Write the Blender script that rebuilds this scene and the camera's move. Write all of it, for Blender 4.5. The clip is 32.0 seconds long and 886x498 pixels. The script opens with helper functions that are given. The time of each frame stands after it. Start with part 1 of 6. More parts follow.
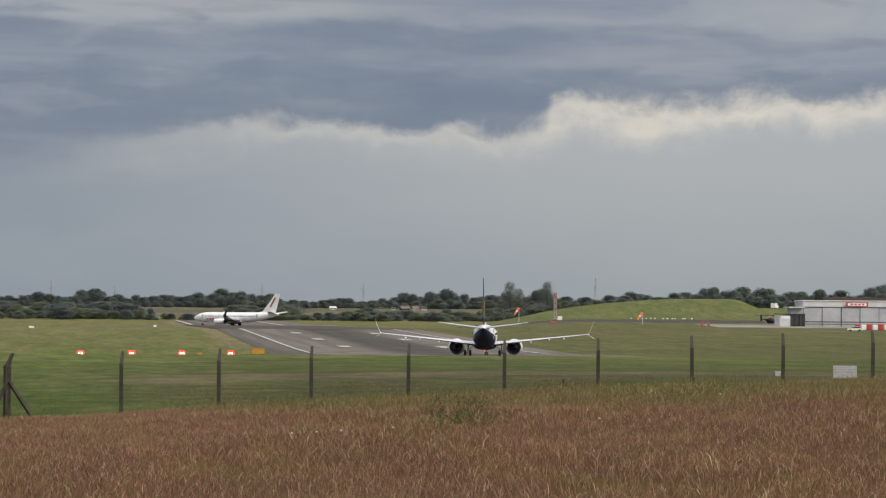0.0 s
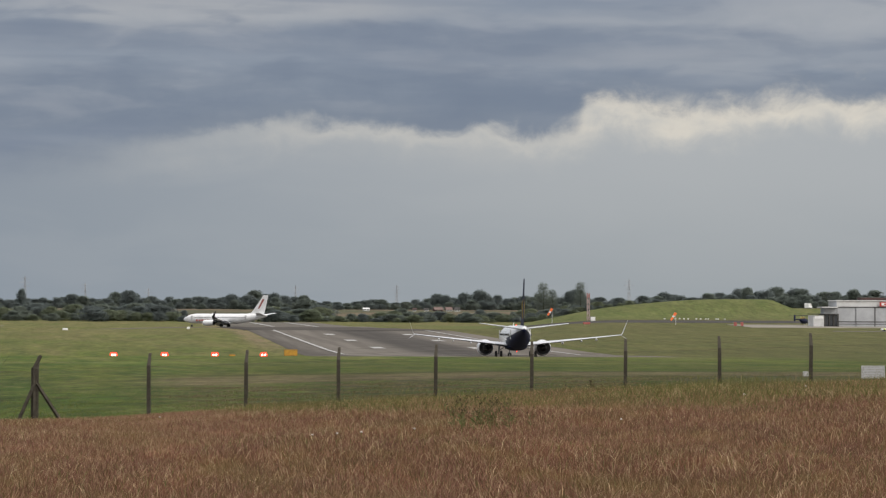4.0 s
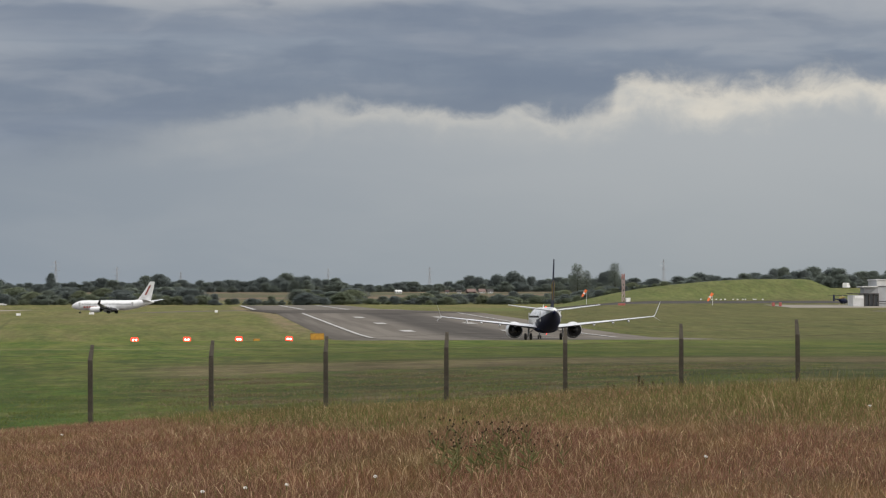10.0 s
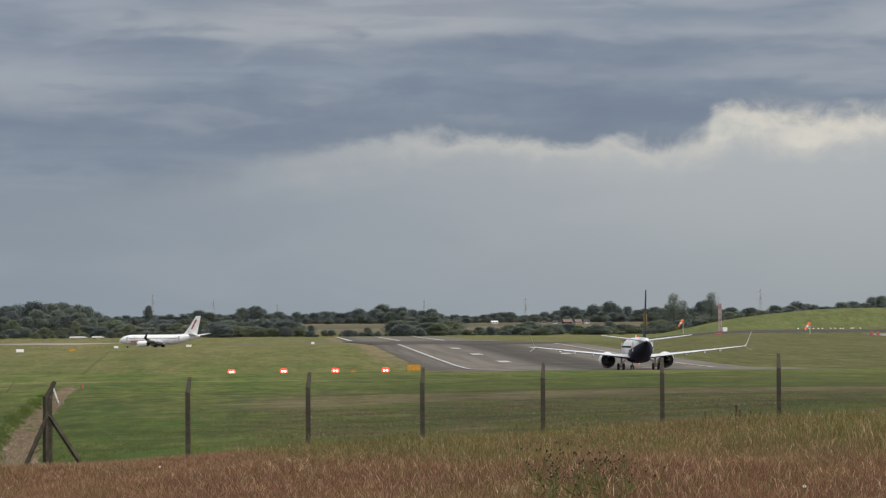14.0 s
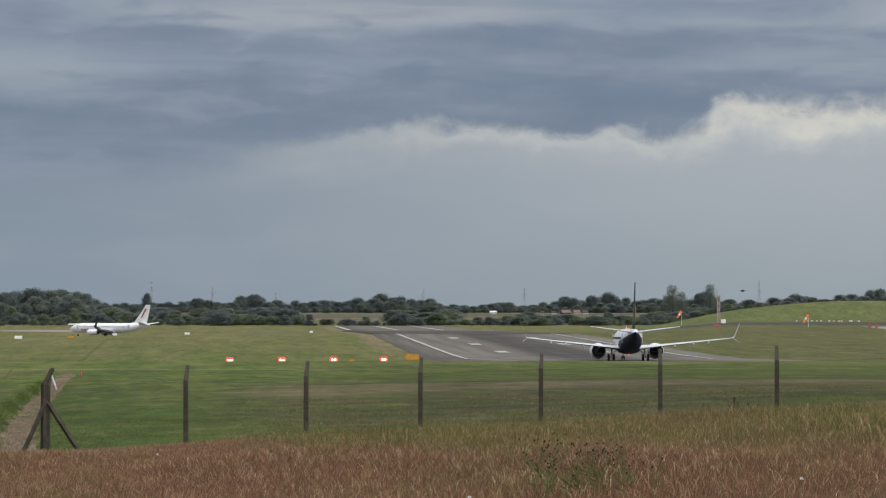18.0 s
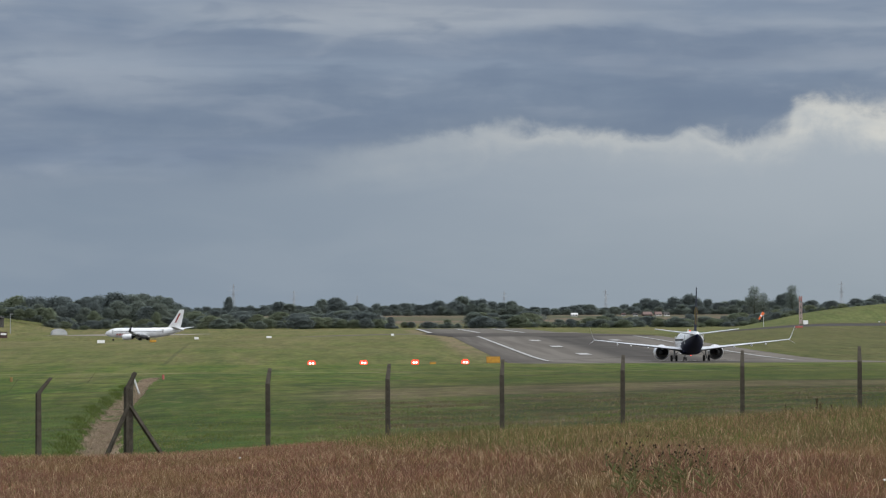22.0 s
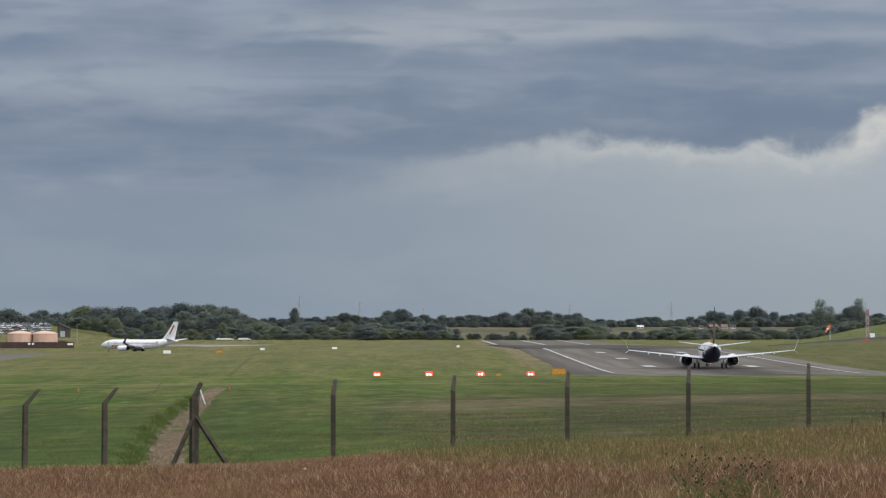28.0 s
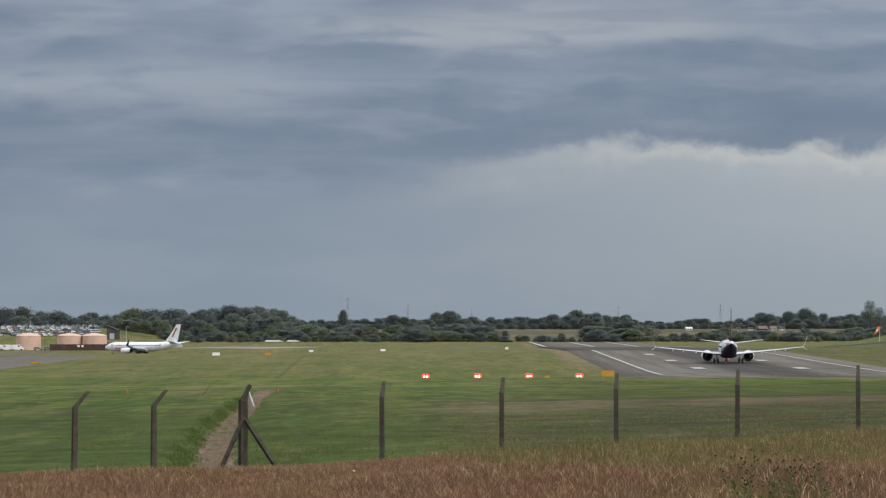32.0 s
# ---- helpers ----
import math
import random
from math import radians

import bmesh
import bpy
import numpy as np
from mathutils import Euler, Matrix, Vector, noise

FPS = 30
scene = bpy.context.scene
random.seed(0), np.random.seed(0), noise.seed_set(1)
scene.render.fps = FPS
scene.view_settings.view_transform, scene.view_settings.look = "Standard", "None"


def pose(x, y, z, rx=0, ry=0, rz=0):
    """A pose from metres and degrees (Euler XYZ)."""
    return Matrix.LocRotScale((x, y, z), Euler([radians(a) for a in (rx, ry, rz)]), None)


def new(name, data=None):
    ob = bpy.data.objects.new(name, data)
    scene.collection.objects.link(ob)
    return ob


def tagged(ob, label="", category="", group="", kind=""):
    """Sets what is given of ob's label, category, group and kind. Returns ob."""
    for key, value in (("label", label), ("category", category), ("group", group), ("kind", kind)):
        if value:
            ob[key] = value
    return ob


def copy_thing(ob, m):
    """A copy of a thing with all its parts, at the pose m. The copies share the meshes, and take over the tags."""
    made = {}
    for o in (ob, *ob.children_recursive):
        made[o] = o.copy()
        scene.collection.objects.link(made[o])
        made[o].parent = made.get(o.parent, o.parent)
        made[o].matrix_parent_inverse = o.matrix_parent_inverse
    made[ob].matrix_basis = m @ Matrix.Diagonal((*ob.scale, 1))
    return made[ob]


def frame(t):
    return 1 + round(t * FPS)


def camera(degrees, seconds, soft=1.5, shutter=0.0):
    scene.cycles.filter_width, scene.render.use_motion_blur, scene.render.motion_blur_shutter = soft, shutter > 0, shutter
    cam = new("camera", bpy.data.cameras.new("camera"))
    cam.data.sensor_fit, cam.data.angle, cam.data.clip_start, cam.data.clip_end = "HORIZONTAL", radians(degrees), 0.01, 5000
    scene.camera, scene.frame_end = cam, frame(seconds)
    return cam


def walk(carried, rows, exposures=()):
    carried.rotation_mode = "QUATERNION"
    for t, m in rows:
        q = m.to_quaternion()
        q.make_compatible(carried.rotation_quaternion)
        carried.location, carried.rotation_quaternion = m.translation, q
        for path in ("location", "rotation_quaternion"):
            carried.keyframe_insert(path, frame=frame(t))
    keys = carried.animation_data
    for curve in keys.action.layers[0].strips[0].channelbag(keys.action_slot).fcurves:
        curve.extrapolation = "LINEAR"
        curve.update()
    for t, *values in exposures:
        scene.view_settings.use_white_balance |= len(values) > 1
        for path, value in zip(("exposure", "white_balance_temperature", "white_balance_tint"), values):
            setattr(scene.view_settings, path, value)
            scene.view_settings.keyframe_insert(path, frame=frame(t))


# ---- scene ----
# ---- camera ----
cam = camera(17.15, 32.0, soft=1.25)
# seconds, x, y, z, yaw to the right, tilt up, roll
ROWS = (
    (0.0, -2.528, -17.465, 0.016, 6.4109, 1.3334, 0.390),
    (0.5, -2.508, -17.465, 0.016, 6.3482, 1.3489, 0.410),
    (1.0, -2.458, -17.465, 0.016, 6.1858, 1.3172, 0.381),
    (1.5, -2.348, -17.465, 0.016, 5.8385, 1.2664, 0.148),
    (2.0, -2.271, -17.465, 0.016, 5.5880, 1.3289, 0.227),
    (2.5, -2.279, -17.465, 0.016, 5.6110, 1.3810, 0.323),
    (3.0, -2.285, -17.465, 0.016, 5.6298, 1.3891, 0.352),
    (3.5, -2.302, -17.465, 0.016, 5.6842, 1.3738, 0.333),
    (5.5, -2.381, -17.465, 0.016, 5.9501, 1.3080, -0.105),
    (6.0, -2.396, -17.465, 0.016, 5.9963, 1.2994, -0.096),
    (6.5, -2.244, -16.418, 0.015, 5.9720, 1.2290, -0.179),
    (7.0, -1.249, -9.327, 0.008, 5.8155, 1.2238, -0.145),
    (7.5, -0.328, -2.544, 0.002, 5.5404, 1.1615, -0.261),
    (8.0, 0.000, 0.000, 0.000, 5.3811, 0.9834, -0.662),
    (8.5, 0.000, 0.000, 0.000, 5.3361, 0.8652, -0.179),
    (9.0, 0.000, 0.000, 0.000, 5.2493, 0.9365, -0.060),
    (9.5, 0.000, 0.000, 0.000, 5.1852, 0.9941, -0.022),
    (10.0, 0.000, 0.000, 0.000, 5.1028, 1.0009, -0.108),
    (10.5, 0.000, 0.000, 0.000, 5.0134, 0.9637, -0.158),
    (11.0, 0.000, 0.000, 0.000, 4.7952, 0.9240, -0.195),
    (11.5, 0.000, 0.000, 0.000, 4.5482, 0.9807, -0.206),
    (12.0, 0.000, 0.000, 0.000, 4.2111, 1.0075, -0.358),
    (12.5, 0.000, 0.000, 0.000, 3.8099, 1.0965, -0.461),
    (13.0, 0.000, 0.000, 0.000, 3.4283, 1.3823, -0.441),
    (13.5, 0.000, 0.000, 0.000, 3.2912, 1.6057, -0.595),
    (14.0, 0.000, 0.000, 0.000, 3.2368, 1.6084, -0.405),
    (14.5, 0.000, 0.000, 0.000, 3.2656, 1.5432, -0.527),
    (16.5, 0.000, 0.000, 0.000, 3.3118, 1.5334, -0.401),
    (17.0, 0.000, 0.000, 0.000, 3.4386, 1.4449, -0.008),
    (17.5, 0.000, 0.000, 0.000, 3.3885, 1.4317, 0.103),
    (18.0, 0.000, 0.000, 0.000, 3.2532, 1.4082, 0.027),
    (18.5, 0.000, 0.000, 0.000, 3.0481, 1.4056, -0.281),
    (19.0, 0.000, 0.000, 0.000, 2.9709, 1.4412, -0.456),
    (19.5, 0.000, 0.000, 0.000, 2.8424, 1.4455, -0.299),
    (20.0, 0.000, 0.000, 0.000, 2.7253, 1.4325, -0.307),
    (20.5, 0.000, 0.000, 0.000, 2.5396, 1.4244, -0.260),
    (21.0, 0.000, 0.000, 0.000, 2.2664, 1.4341, -0.220),
    (21.5, 0.000, 0.000, 0.000, 1.9701, 1.4522, -0.332),
    (22.0, 0.000, 0.000, 0.000, 1.6770, 1.4612, -0.234),
    (22.5, 0.000, 0.000, 0.000, 1.5580, 1.4915, -0.144),
    (23.0, 0.000, 0.000, 0.000, 1.5875, 1.5308, -0.140),
    (23.5, 0.000, 0.000, 0.000, 1.6142, 1.5576, 0.054),
    (24.0, 0.000, 0.000, 0.000, 1.5419, 1.5752, 0.058),
    (24.5, 0.000, 0.000, 0.000, 1.4610, 1.5938, 0.294),
    (25.0, 0.000, 0.000, 0.000, 1.3261, 1.6240, 0.233),
    (25.5, 0.000, 0.000, 0.000, 1.2196, 1.6860, 0.132),
    (27.5, 0.000, 0.000, 0.000, 0.5800, 1.6880, 0.033),
    (28.0, 0.000, 0.000, 0.000, 0.3948, 1.6905, -0.016),
    (28.5, 0.000, 0.000, 0.000, 0.2954, 1.7184, -0.109),
    (29.0, 0.000, 0.000, 0.000, 0.1349, 1.6696, -0.164),
    (29.5, 0.000, 0.000, 0.000, 0.0396, 1.5939, 0.005),
    (30.0, 0.000, 0.000, 0.000, -0.0975, 1.5671, 0.071),
    (30.5, 0.000, 0.000, 0.000, -0.2128, 1.6170, 0.048),
    (31.0, 0.000, 0.000, 0.000, -0.4134, 1.6655, 0.032),
    (31.5, 0.000, 0.000, 0.000, -0.4930, 1.7198, -0.054),
    (32.0, 0.000, 0.000, 0.000, -0.5509, 1.7294, -0.054),
)


def eye_pose(x, y, z, yaw, tilt, roll):
    return pose(x, y, z, 0, 0, -yaw) @ pose(0, 0, 0, 90 + tilt, 0, 0) @ pose(0, 0, 0, 0, 0, roll)


walk(cam, [(r[0], eye_pose(*r[1:])) for r in ROWS],
     exposures=[(0, 0.04, 6650, 12), (13, 0.05, 6600, 11), (18, 0.0, 6280, 10), (23, 0.0, 6120, 10), (32, 0.03, 6260, 10.5)])

# ---- world and light ----


class Nodes:
    """Short hand for a node tree."""

    def __init__(self, tree):
        self.t = tree
        tree.nodes.clear()

    def add(self, kind, inputs=None, **props):
        n = self.t.nodes.new(kind)
        for k, v in props.items():
            set_prop(n, k, v)
        for k, v in (inputs or {}).items():
            self.put(n, k, v)
        return n

    def put(self, n, k, v):
        sock = n.inputs[k]
        if isinstance(v, bpy.types.NodeSocket):
            self.t.links.new(v, sock)
        elif isinstance(v, bpy.types.Node):
            self.t.links.new(v.outputs[0], sock)
        else:
            sock.default_value = v

    def math(self, op, a, b=0.0, c=0.0, clamp=False):
        n = self.t.nodes.new("ShaderNodeMath")
        n.operation, n.use_clamp = op, clamp
        for i, v in enumerate((a, b, c)):
            self.put(n, i, v)
        return n.outputs[0]

    def smooth(self, v, lo, hi, out0=0.0, out1=1.0):
        n = self.t.nodes.new("ShaderNodeMapRange")
        n.interpolation_type = "SMOOTHSTEP"
        for k, val in zip(("Value", "From Min", "From Max", "To Min", "To Max"), (v, lo, hi, out0, out1)):
            self.put(n, k, val)
        return n.outputs[0]

    def mix(self, f, a, b, blend="MIX"):
        n = self.t.nodes.new("ShaderNodeMix")
        n.data_type, n.blend_type = "RGBA", blend
        self.put(n, 0, f)
        self.put(n, 6, a)
        self.put(n, 7, b)
        return n.outputs[2]

    def noise(self, vec, scale, detail=4.0, rough=0.5, dist=0.0):
        n = self.t.nodes.new("ShaderNodeTexNoise")
        if vec is not None:
            self.put(n, "Vector", vec)
        n.inputs["Scale"].default_value, n.inputs["Detail"].default_value = scale, detail
        n.inputs["Roughness"].default_value, n.inputs["Distortion"].default_value = rough, dist
        return n.outputs["Fac"]

    def xyz(self, x, y, z):
        n = self.t.nodes.new("ShaderNodeCombineXYZ")
        for i, v in enumerate((x, y, z)):
            self.put(n, i, v)
        return n.outputs[0]

    def scaled(self, vec, s):
        n = self.t.nodes.new("ShaderNodeMapping")
        self.put(n, "Vector", vec)
        n.inputs["Scale"].default_value = s
        return n.outputs[0]


def set_prop(n, k, v):
    if k == "operation":
        n.operation = v
    elif k == "sky_type":
        n.sky_type = v


def rgb(r, g, b):
    """A colour from 0-255 display values, as linear light."""
    f = lambda c: c / 12.92 if c <= 0.04045 else ((c + 0.055) / 1.055) ** 2.4
    return (f(r / 255), f(g / 255), f(b / 255), 1.0)


SUN_TURN, SUN_HIGH = radians(128), radians(38)


def build_world():
    world = bpy.data.worlds.new("sky")
    scene.world = world
    world.use_nodes = True
    n = Nodes(world.node_tree)
    co = n.add("ShaderNodeTexCoord").outputs["Generated"]
    sep = n.add("ShaderNodeSeparateXYZ", {0: co})
    az = n.math("ARCTAN2", sep.outputs[0], sep.outputs[1])      # to the right of the runway's line
    el = n.math("ARCSINE", sep.outputs[2])
    # cloud texture space: wide flat banks, soft puffs along the rim
    p1 = n.xyz(n.math("MULTIPLY", az, 7.0), n.math("MULTIPLY", el, 42.0), 1.3)
    p2 = n.xyz(n.math("MULTIPLY", az, 17.0), n.math("MULTIPLY", el, 62.0), 4.1)
    p3 = n.xyz(n.math("MULTIPLY", az, 62.0), n.math("MULTIPLY", el, 74.0), 7.7)
    big = n.noise(p1, 1.0, 4.0, 0.5, 0.4)
    fine = n.noise(p2, 1.0, 4.0, 0.5, 0.5)
    edge_n = n.noise(p3, 1.0, 6.0, 0.60, 0.35)
    p4 = n.xyz(n.math("MULTIPLY", az, 30.0), n.math("MULTIPLY", el, 120.0), 11.7)
    rag = n.noise(p4, 0.8, 4.0, 0.48, 0.25)
    shred = n.noise(n.xyz(n.math("MULTIPLY", az, 9.0), n.math("MULTIPLY", el, 110.0), 3.4), 1.0, 3.0, 0.5, 0.3)
    # the lower rim of the dark cloud layer, by bearing and height angle
    ramp = n.add("ShaderNodeValToRGB", {0: n.math("DIVIDE", n.math("ADD", az, 0.2), 0.5)})
    ramp.color_ramp.interpolation = "LINEAR"
    e = ramp.color_ramp.elements
    rim_pts = ((-0.17, 0.047), (-0.05, 0.048), (-0.014, 0.053), (0.0033, 0.0585), (0.0167, 0.0617), (0.0417, 0.0655), (0.0744, 0.066), (0.0917, 0.0642), (0.138, 0.063),
               (0.1445, 0.0645), (0.149, 0.0707), (0.154, 0.0740), (0.163, 0.0725), (0.196, 0.0700), (0.213, 0.0755), (0.274, 0.0765))
    for i, (a0, h0) in enumerate(rim_pts):
        v, at = (h0 - 0.04) / 0.05, (a0 + 0.2) / 0.5
        if i == 0:
            e[0].position, e[0].color = at, (v, v, v, 1)
        elif i == len(rim_pts) - 1:
            e[len(e) - 1].color = (v, v, v, 1)
        else:
            e.new(at).color = (v, v, v, 1)
    rim = n.math("MULTIPLY_ADD", ramp.outputs[0], 0.05, 0.04)
    hgt = n.math("SUBTRACT", el, rim)
    hgt = n.math("MULTIPLY_ADD", n.math("SUBTRACT", edge_n, 0.5), n.smooth(az, 0.11, 0.15, 0.013, 0.021), hgt)
    hgt = n.math("MULTIPLY_ADD", n.math("SUBTRACT", fine, 0.5), 0.010, hgt)
    soft = n.math("ADD", n.smooth(az, -0.03, 0.03, 0.007, 0.0), n.smooth(az, 0.12, 0.15, 0.0031, 0.0055))
    above = n.smooth(n.math("DIVIDE", hgt, soft), -1.0, 1.0)
    # the lit curtain under the cloud layer, brightest at the rim and to the right
    near = n.smooth(hgt, -0.021, 0.002)
    near = n.math("MULTIPLY", near, near)
    amount = n.math("ADD", n.smooth(az, -0.06, 0.05, 0.0, 0.24), n.smooth(az, 0.134, 0.156, 0.0, 0.72))
    puffs = n.smooth(n.noise(n.xyz(n.math("MULTIPLY", az, 40.0), n.math("MULTIPLY", el, 95.0), 2.2), 1.0, 5.0, 0.55, 0.4), 0.3, 0.7, 0.62, 1.1)
    glow = n.math("MULTIPLY", n.math("MULTIPLY", near, amount), puffs)
    glow = n.math("MULTIPLY", glow, n.smooth(hgt, -0.004, 0.004, 1.0, 0.72))
    thin_line = n.math("MULTIPLY", n.smooth(hgt, -0.0075, -0.0005), n.math("MULTIPLY", n.smooth(az, 0.02, 0.07), n.smooth(az, 0.135, 0.15, 1.0, 0.0)))
    glow = n.math("ADD", glow, n.math("MULTIPLY", thin_line, 0.15))
    low_a = n.mix(n.smooth(el, 0.0, 0.062), rgb(135, 147, 159), rgb(129, 141, 155))
    low_b = n.mix(n.smooth(el, 0.0, 0.06), rgb(150, 159, 165), rgb(168, 174, 178))
    low = n.mix(n.smooth(az, -0.12, 0.20), low_a, low_b)
    low = n.mix(n.math("MULTIPLY", n.smooth(fine, 0.35, 0.7), 0.12), low, rgb(172, 177, 180))
    low = n.mix(glow, low, rgb(226, 220, 205))
    # the layer itself: flat soft streaks, with the paler and darker banks that hang in it
    dark = n.mix(n.smooth(big, 0.36, 0.64), rgb(117, 130, 149), rgb(138, 149, 163))
    dark = n.mix(n.math("MULTIPLY", n.smooth(fine, 0.42, 0.72), 0.35), dark, rgb(158, 164, 171))
    wob = n.math("MULTIPLY_ADD", n.math("SUBTRACT", fine, 0.5), 0.010, el)
    wob = n.math("MULTIPLY_ADD", n.math("SUBTRACT", rag, 0.5), 0.012, wob)
    waz = n.math("MULTIPLY_ADD", n.math("SUBTRACT", big, 0.5), 0.10, az)
    waz = n.math("MULTIPLY_ADD", n.math("SUBTRACT", rag, 0.5), 0.045, waz)

    def bank(a0, e0, w, h):
        u = n.math("DIVIDE", n.math("SUBTRACT", waz, a0), w)
        v = n.math("DIVIDE", n.math("SUBTRACT", wob, e0), h)
        d = n.math("ADD", n.math("MULTIPLY", u, u), n.math("MULTIPLY", v, v))
        return n.math("MULTIPLY", n.smooth(d, 0.0, 1.9, 1.0, 0.0), n.smooth(edge_n, 0.25, 0.7, 0.75, 1.0))

    for a0, e0, w, h, k, col in ((0.02, 0.072, 0.26, 0.012, 0.85, (114, 127, 145)), (0.09, 0.0945, 0.16, 0.0065, 0.75, (117, 129, 147)), (-0.10, 0.0945, 0.05, 0.005, 0.5, (116, 129, 147)),
                                 (-0.105, 0.0845, 0.065, 0.0110, 0.55, (164, 170, 177)), (0.030, 0.1075, 0.070, 0.0085, 0.50, (180, 182, 183)), (-0.150, 0.1100, 0.040, 0.006, 0.45, (170, 175, 180)),
                                 (0.26, 0.104, 0.07, 0.012, 0.7, (168, 173, 178)), (0.15, 0.118, 0.05, 0.008, 0.5, (164, 169, 175)), (0.21, 0.088, 0.07, 0.005, 0.5, (150, 157, 166)), (-0.06, 0.122, 0.08, 0.006, 0.6, (150, 157, 166))):
        dark = n.mix(n.math("MULTIPLY", bank(a0, e0, w, h), k), dark, rgb(*col))
    # torn scraps and streaks on the underside
    dark = n.mix(n.math("MULTIPLY", n.smooth(rag, 0.50, 0.68), n.smooth(big, 0.30, 0.60, 0.06, 0.26)), dark, rgb(168, 173, 180))
    dark = n.mix(n.math("MULTIPLY", n.smooth(rag, 0.34, 0.48, 1.0, 0.0), 0.35), dark, rgb(109, 122, 142))
    dark = n.mix(n.smooth(shred, 0.48, 0.70, 0.0, 0.22), dark, rgb(152, 159, 169))
    dark = n.mix(n.smooth(shred, 0.32, 0.46, 0.25, 0.0), dark, rgb(112, 125, 144))
    near_rim = n.smooth(hgt, 0.0, 0.010, 1.0, 0.0)
    dark = n.mix(n.math("MULTIPLY", near_rim, 0.5), dark, rgb(123, 134, 148))
    cloud = n.mix(above, low, dark)
    # unseen sky towards the sun is brightened to fill the near sides of trees
    toward = n.math("COSINE", n.math("SUBTRACT", az, SUN_TURN))
    cloud = n.mix(n.math("MULTIPLY", n.smooth(toward, 0.05, 0.85), n.smooth(el, 0.0, 0.10, 0.55, 1.0)), cloud, (1.45, 1.42, 1.36, 1))
    # overhead the cloud is thinner and brighter
    cloud = n.mix(n.smooth(el, 0.16, 0.75), cloud, (1.46, 1.48, 1.52, 1))
    cloud = n.mix(n.smooth(el, -0.02, -0.005, 1.0, 0.0), cloud, (0.06, 0.07, 0.04, 1))
    sky = n.add("ShaderNodeTexSky", sky_type="NISHITA")
    sky.sun_disc, sky.sun_elevation, sky.sun_rotation = False, SUN_HIGH, SUN_TURN
    gain = n.mix(1.0, sky.outputs[0], (0.1, 0.1, 0.1, 1), "MULTIPLY")
    cloud = n.mix(0.03, cloud, gain)
    bg = n.add("ShaderNodeBackground", {"Color": cloud, "Strength": 1.0})
    n.add("ShaderNodeOutputWorld", {"Surface": bg})


build_world()
sun = new("sun", bpy.data.lights.new("sun", "SUN"))
sun.data.energy, sun.data.angle, sun.data.color = 1.45, radians(14), (1.0, 0.96, 0.9)
sun.rotation_euler = (math.pi / 2 - SUN_HIGH, 0, -SUN_TURN + math.pi)

# ---- materials ----
def material(name, rough=0.7, metal=0.0, spec=0.3):
    m = bpy.data.materials.new(name)
    m.use_nodes = True
    n = Nodes(m.node_tree)
    b = n.add("ShaderNodeBsdfPrincipled", {"Roughness": rough, "Metallic": metal, "Specular IOR Level": spec})
    n.add("ShaderNodeOutputMaterial", {"Surface": b})
    return m, n, b


def place(n):
    return n.add("ShaderNodeTexCoord").outputs["Object"]


def bumped(n, b, height, strength=0.3, distance=0.02):
    n.put(b, "Normal", n.add("ShaderNodeBump", {"Height": height, "Strength": strength, "Distance": distance}).outputs[0])


def painted(name, a, c=None, scale=2.0, rough=0.5, metal=0.0, spec=0.35, bump=0.0):
    """Two close tones mixed by grain at two scales, with a little roughness change."""
    m, n, b = material(name, rough, metal, spec)
    c = c or tuple(v * 0.72 for v in a[:3]) + (1,)
    co = place(n)
    g = n.noise(co, scale, 5.0, 0.6)
    g2 = n.noise(co, scale * 9.0, 3.0, 0.6)
    f = n.smooth(n.math("MULTIPLY_ADD", g2, 0.35, g), 0.45, 0.9)
    n.put(b, "Base Color", n.mix(f, a, c))
    n.put(b, "Roughness", n.math("MULTIPLY_ADD", g2, 0.15, rough - 0.07))
    if bump:
        bumped(n, b, g2, bump)
    return m


def glowing(name, col, power):
    m, n, b = material(name)
    n.put(b, "Base Color", col)
    n.put(b, "Emission Color", col)
    n.put(b, "Emission Strength", power)
    return m


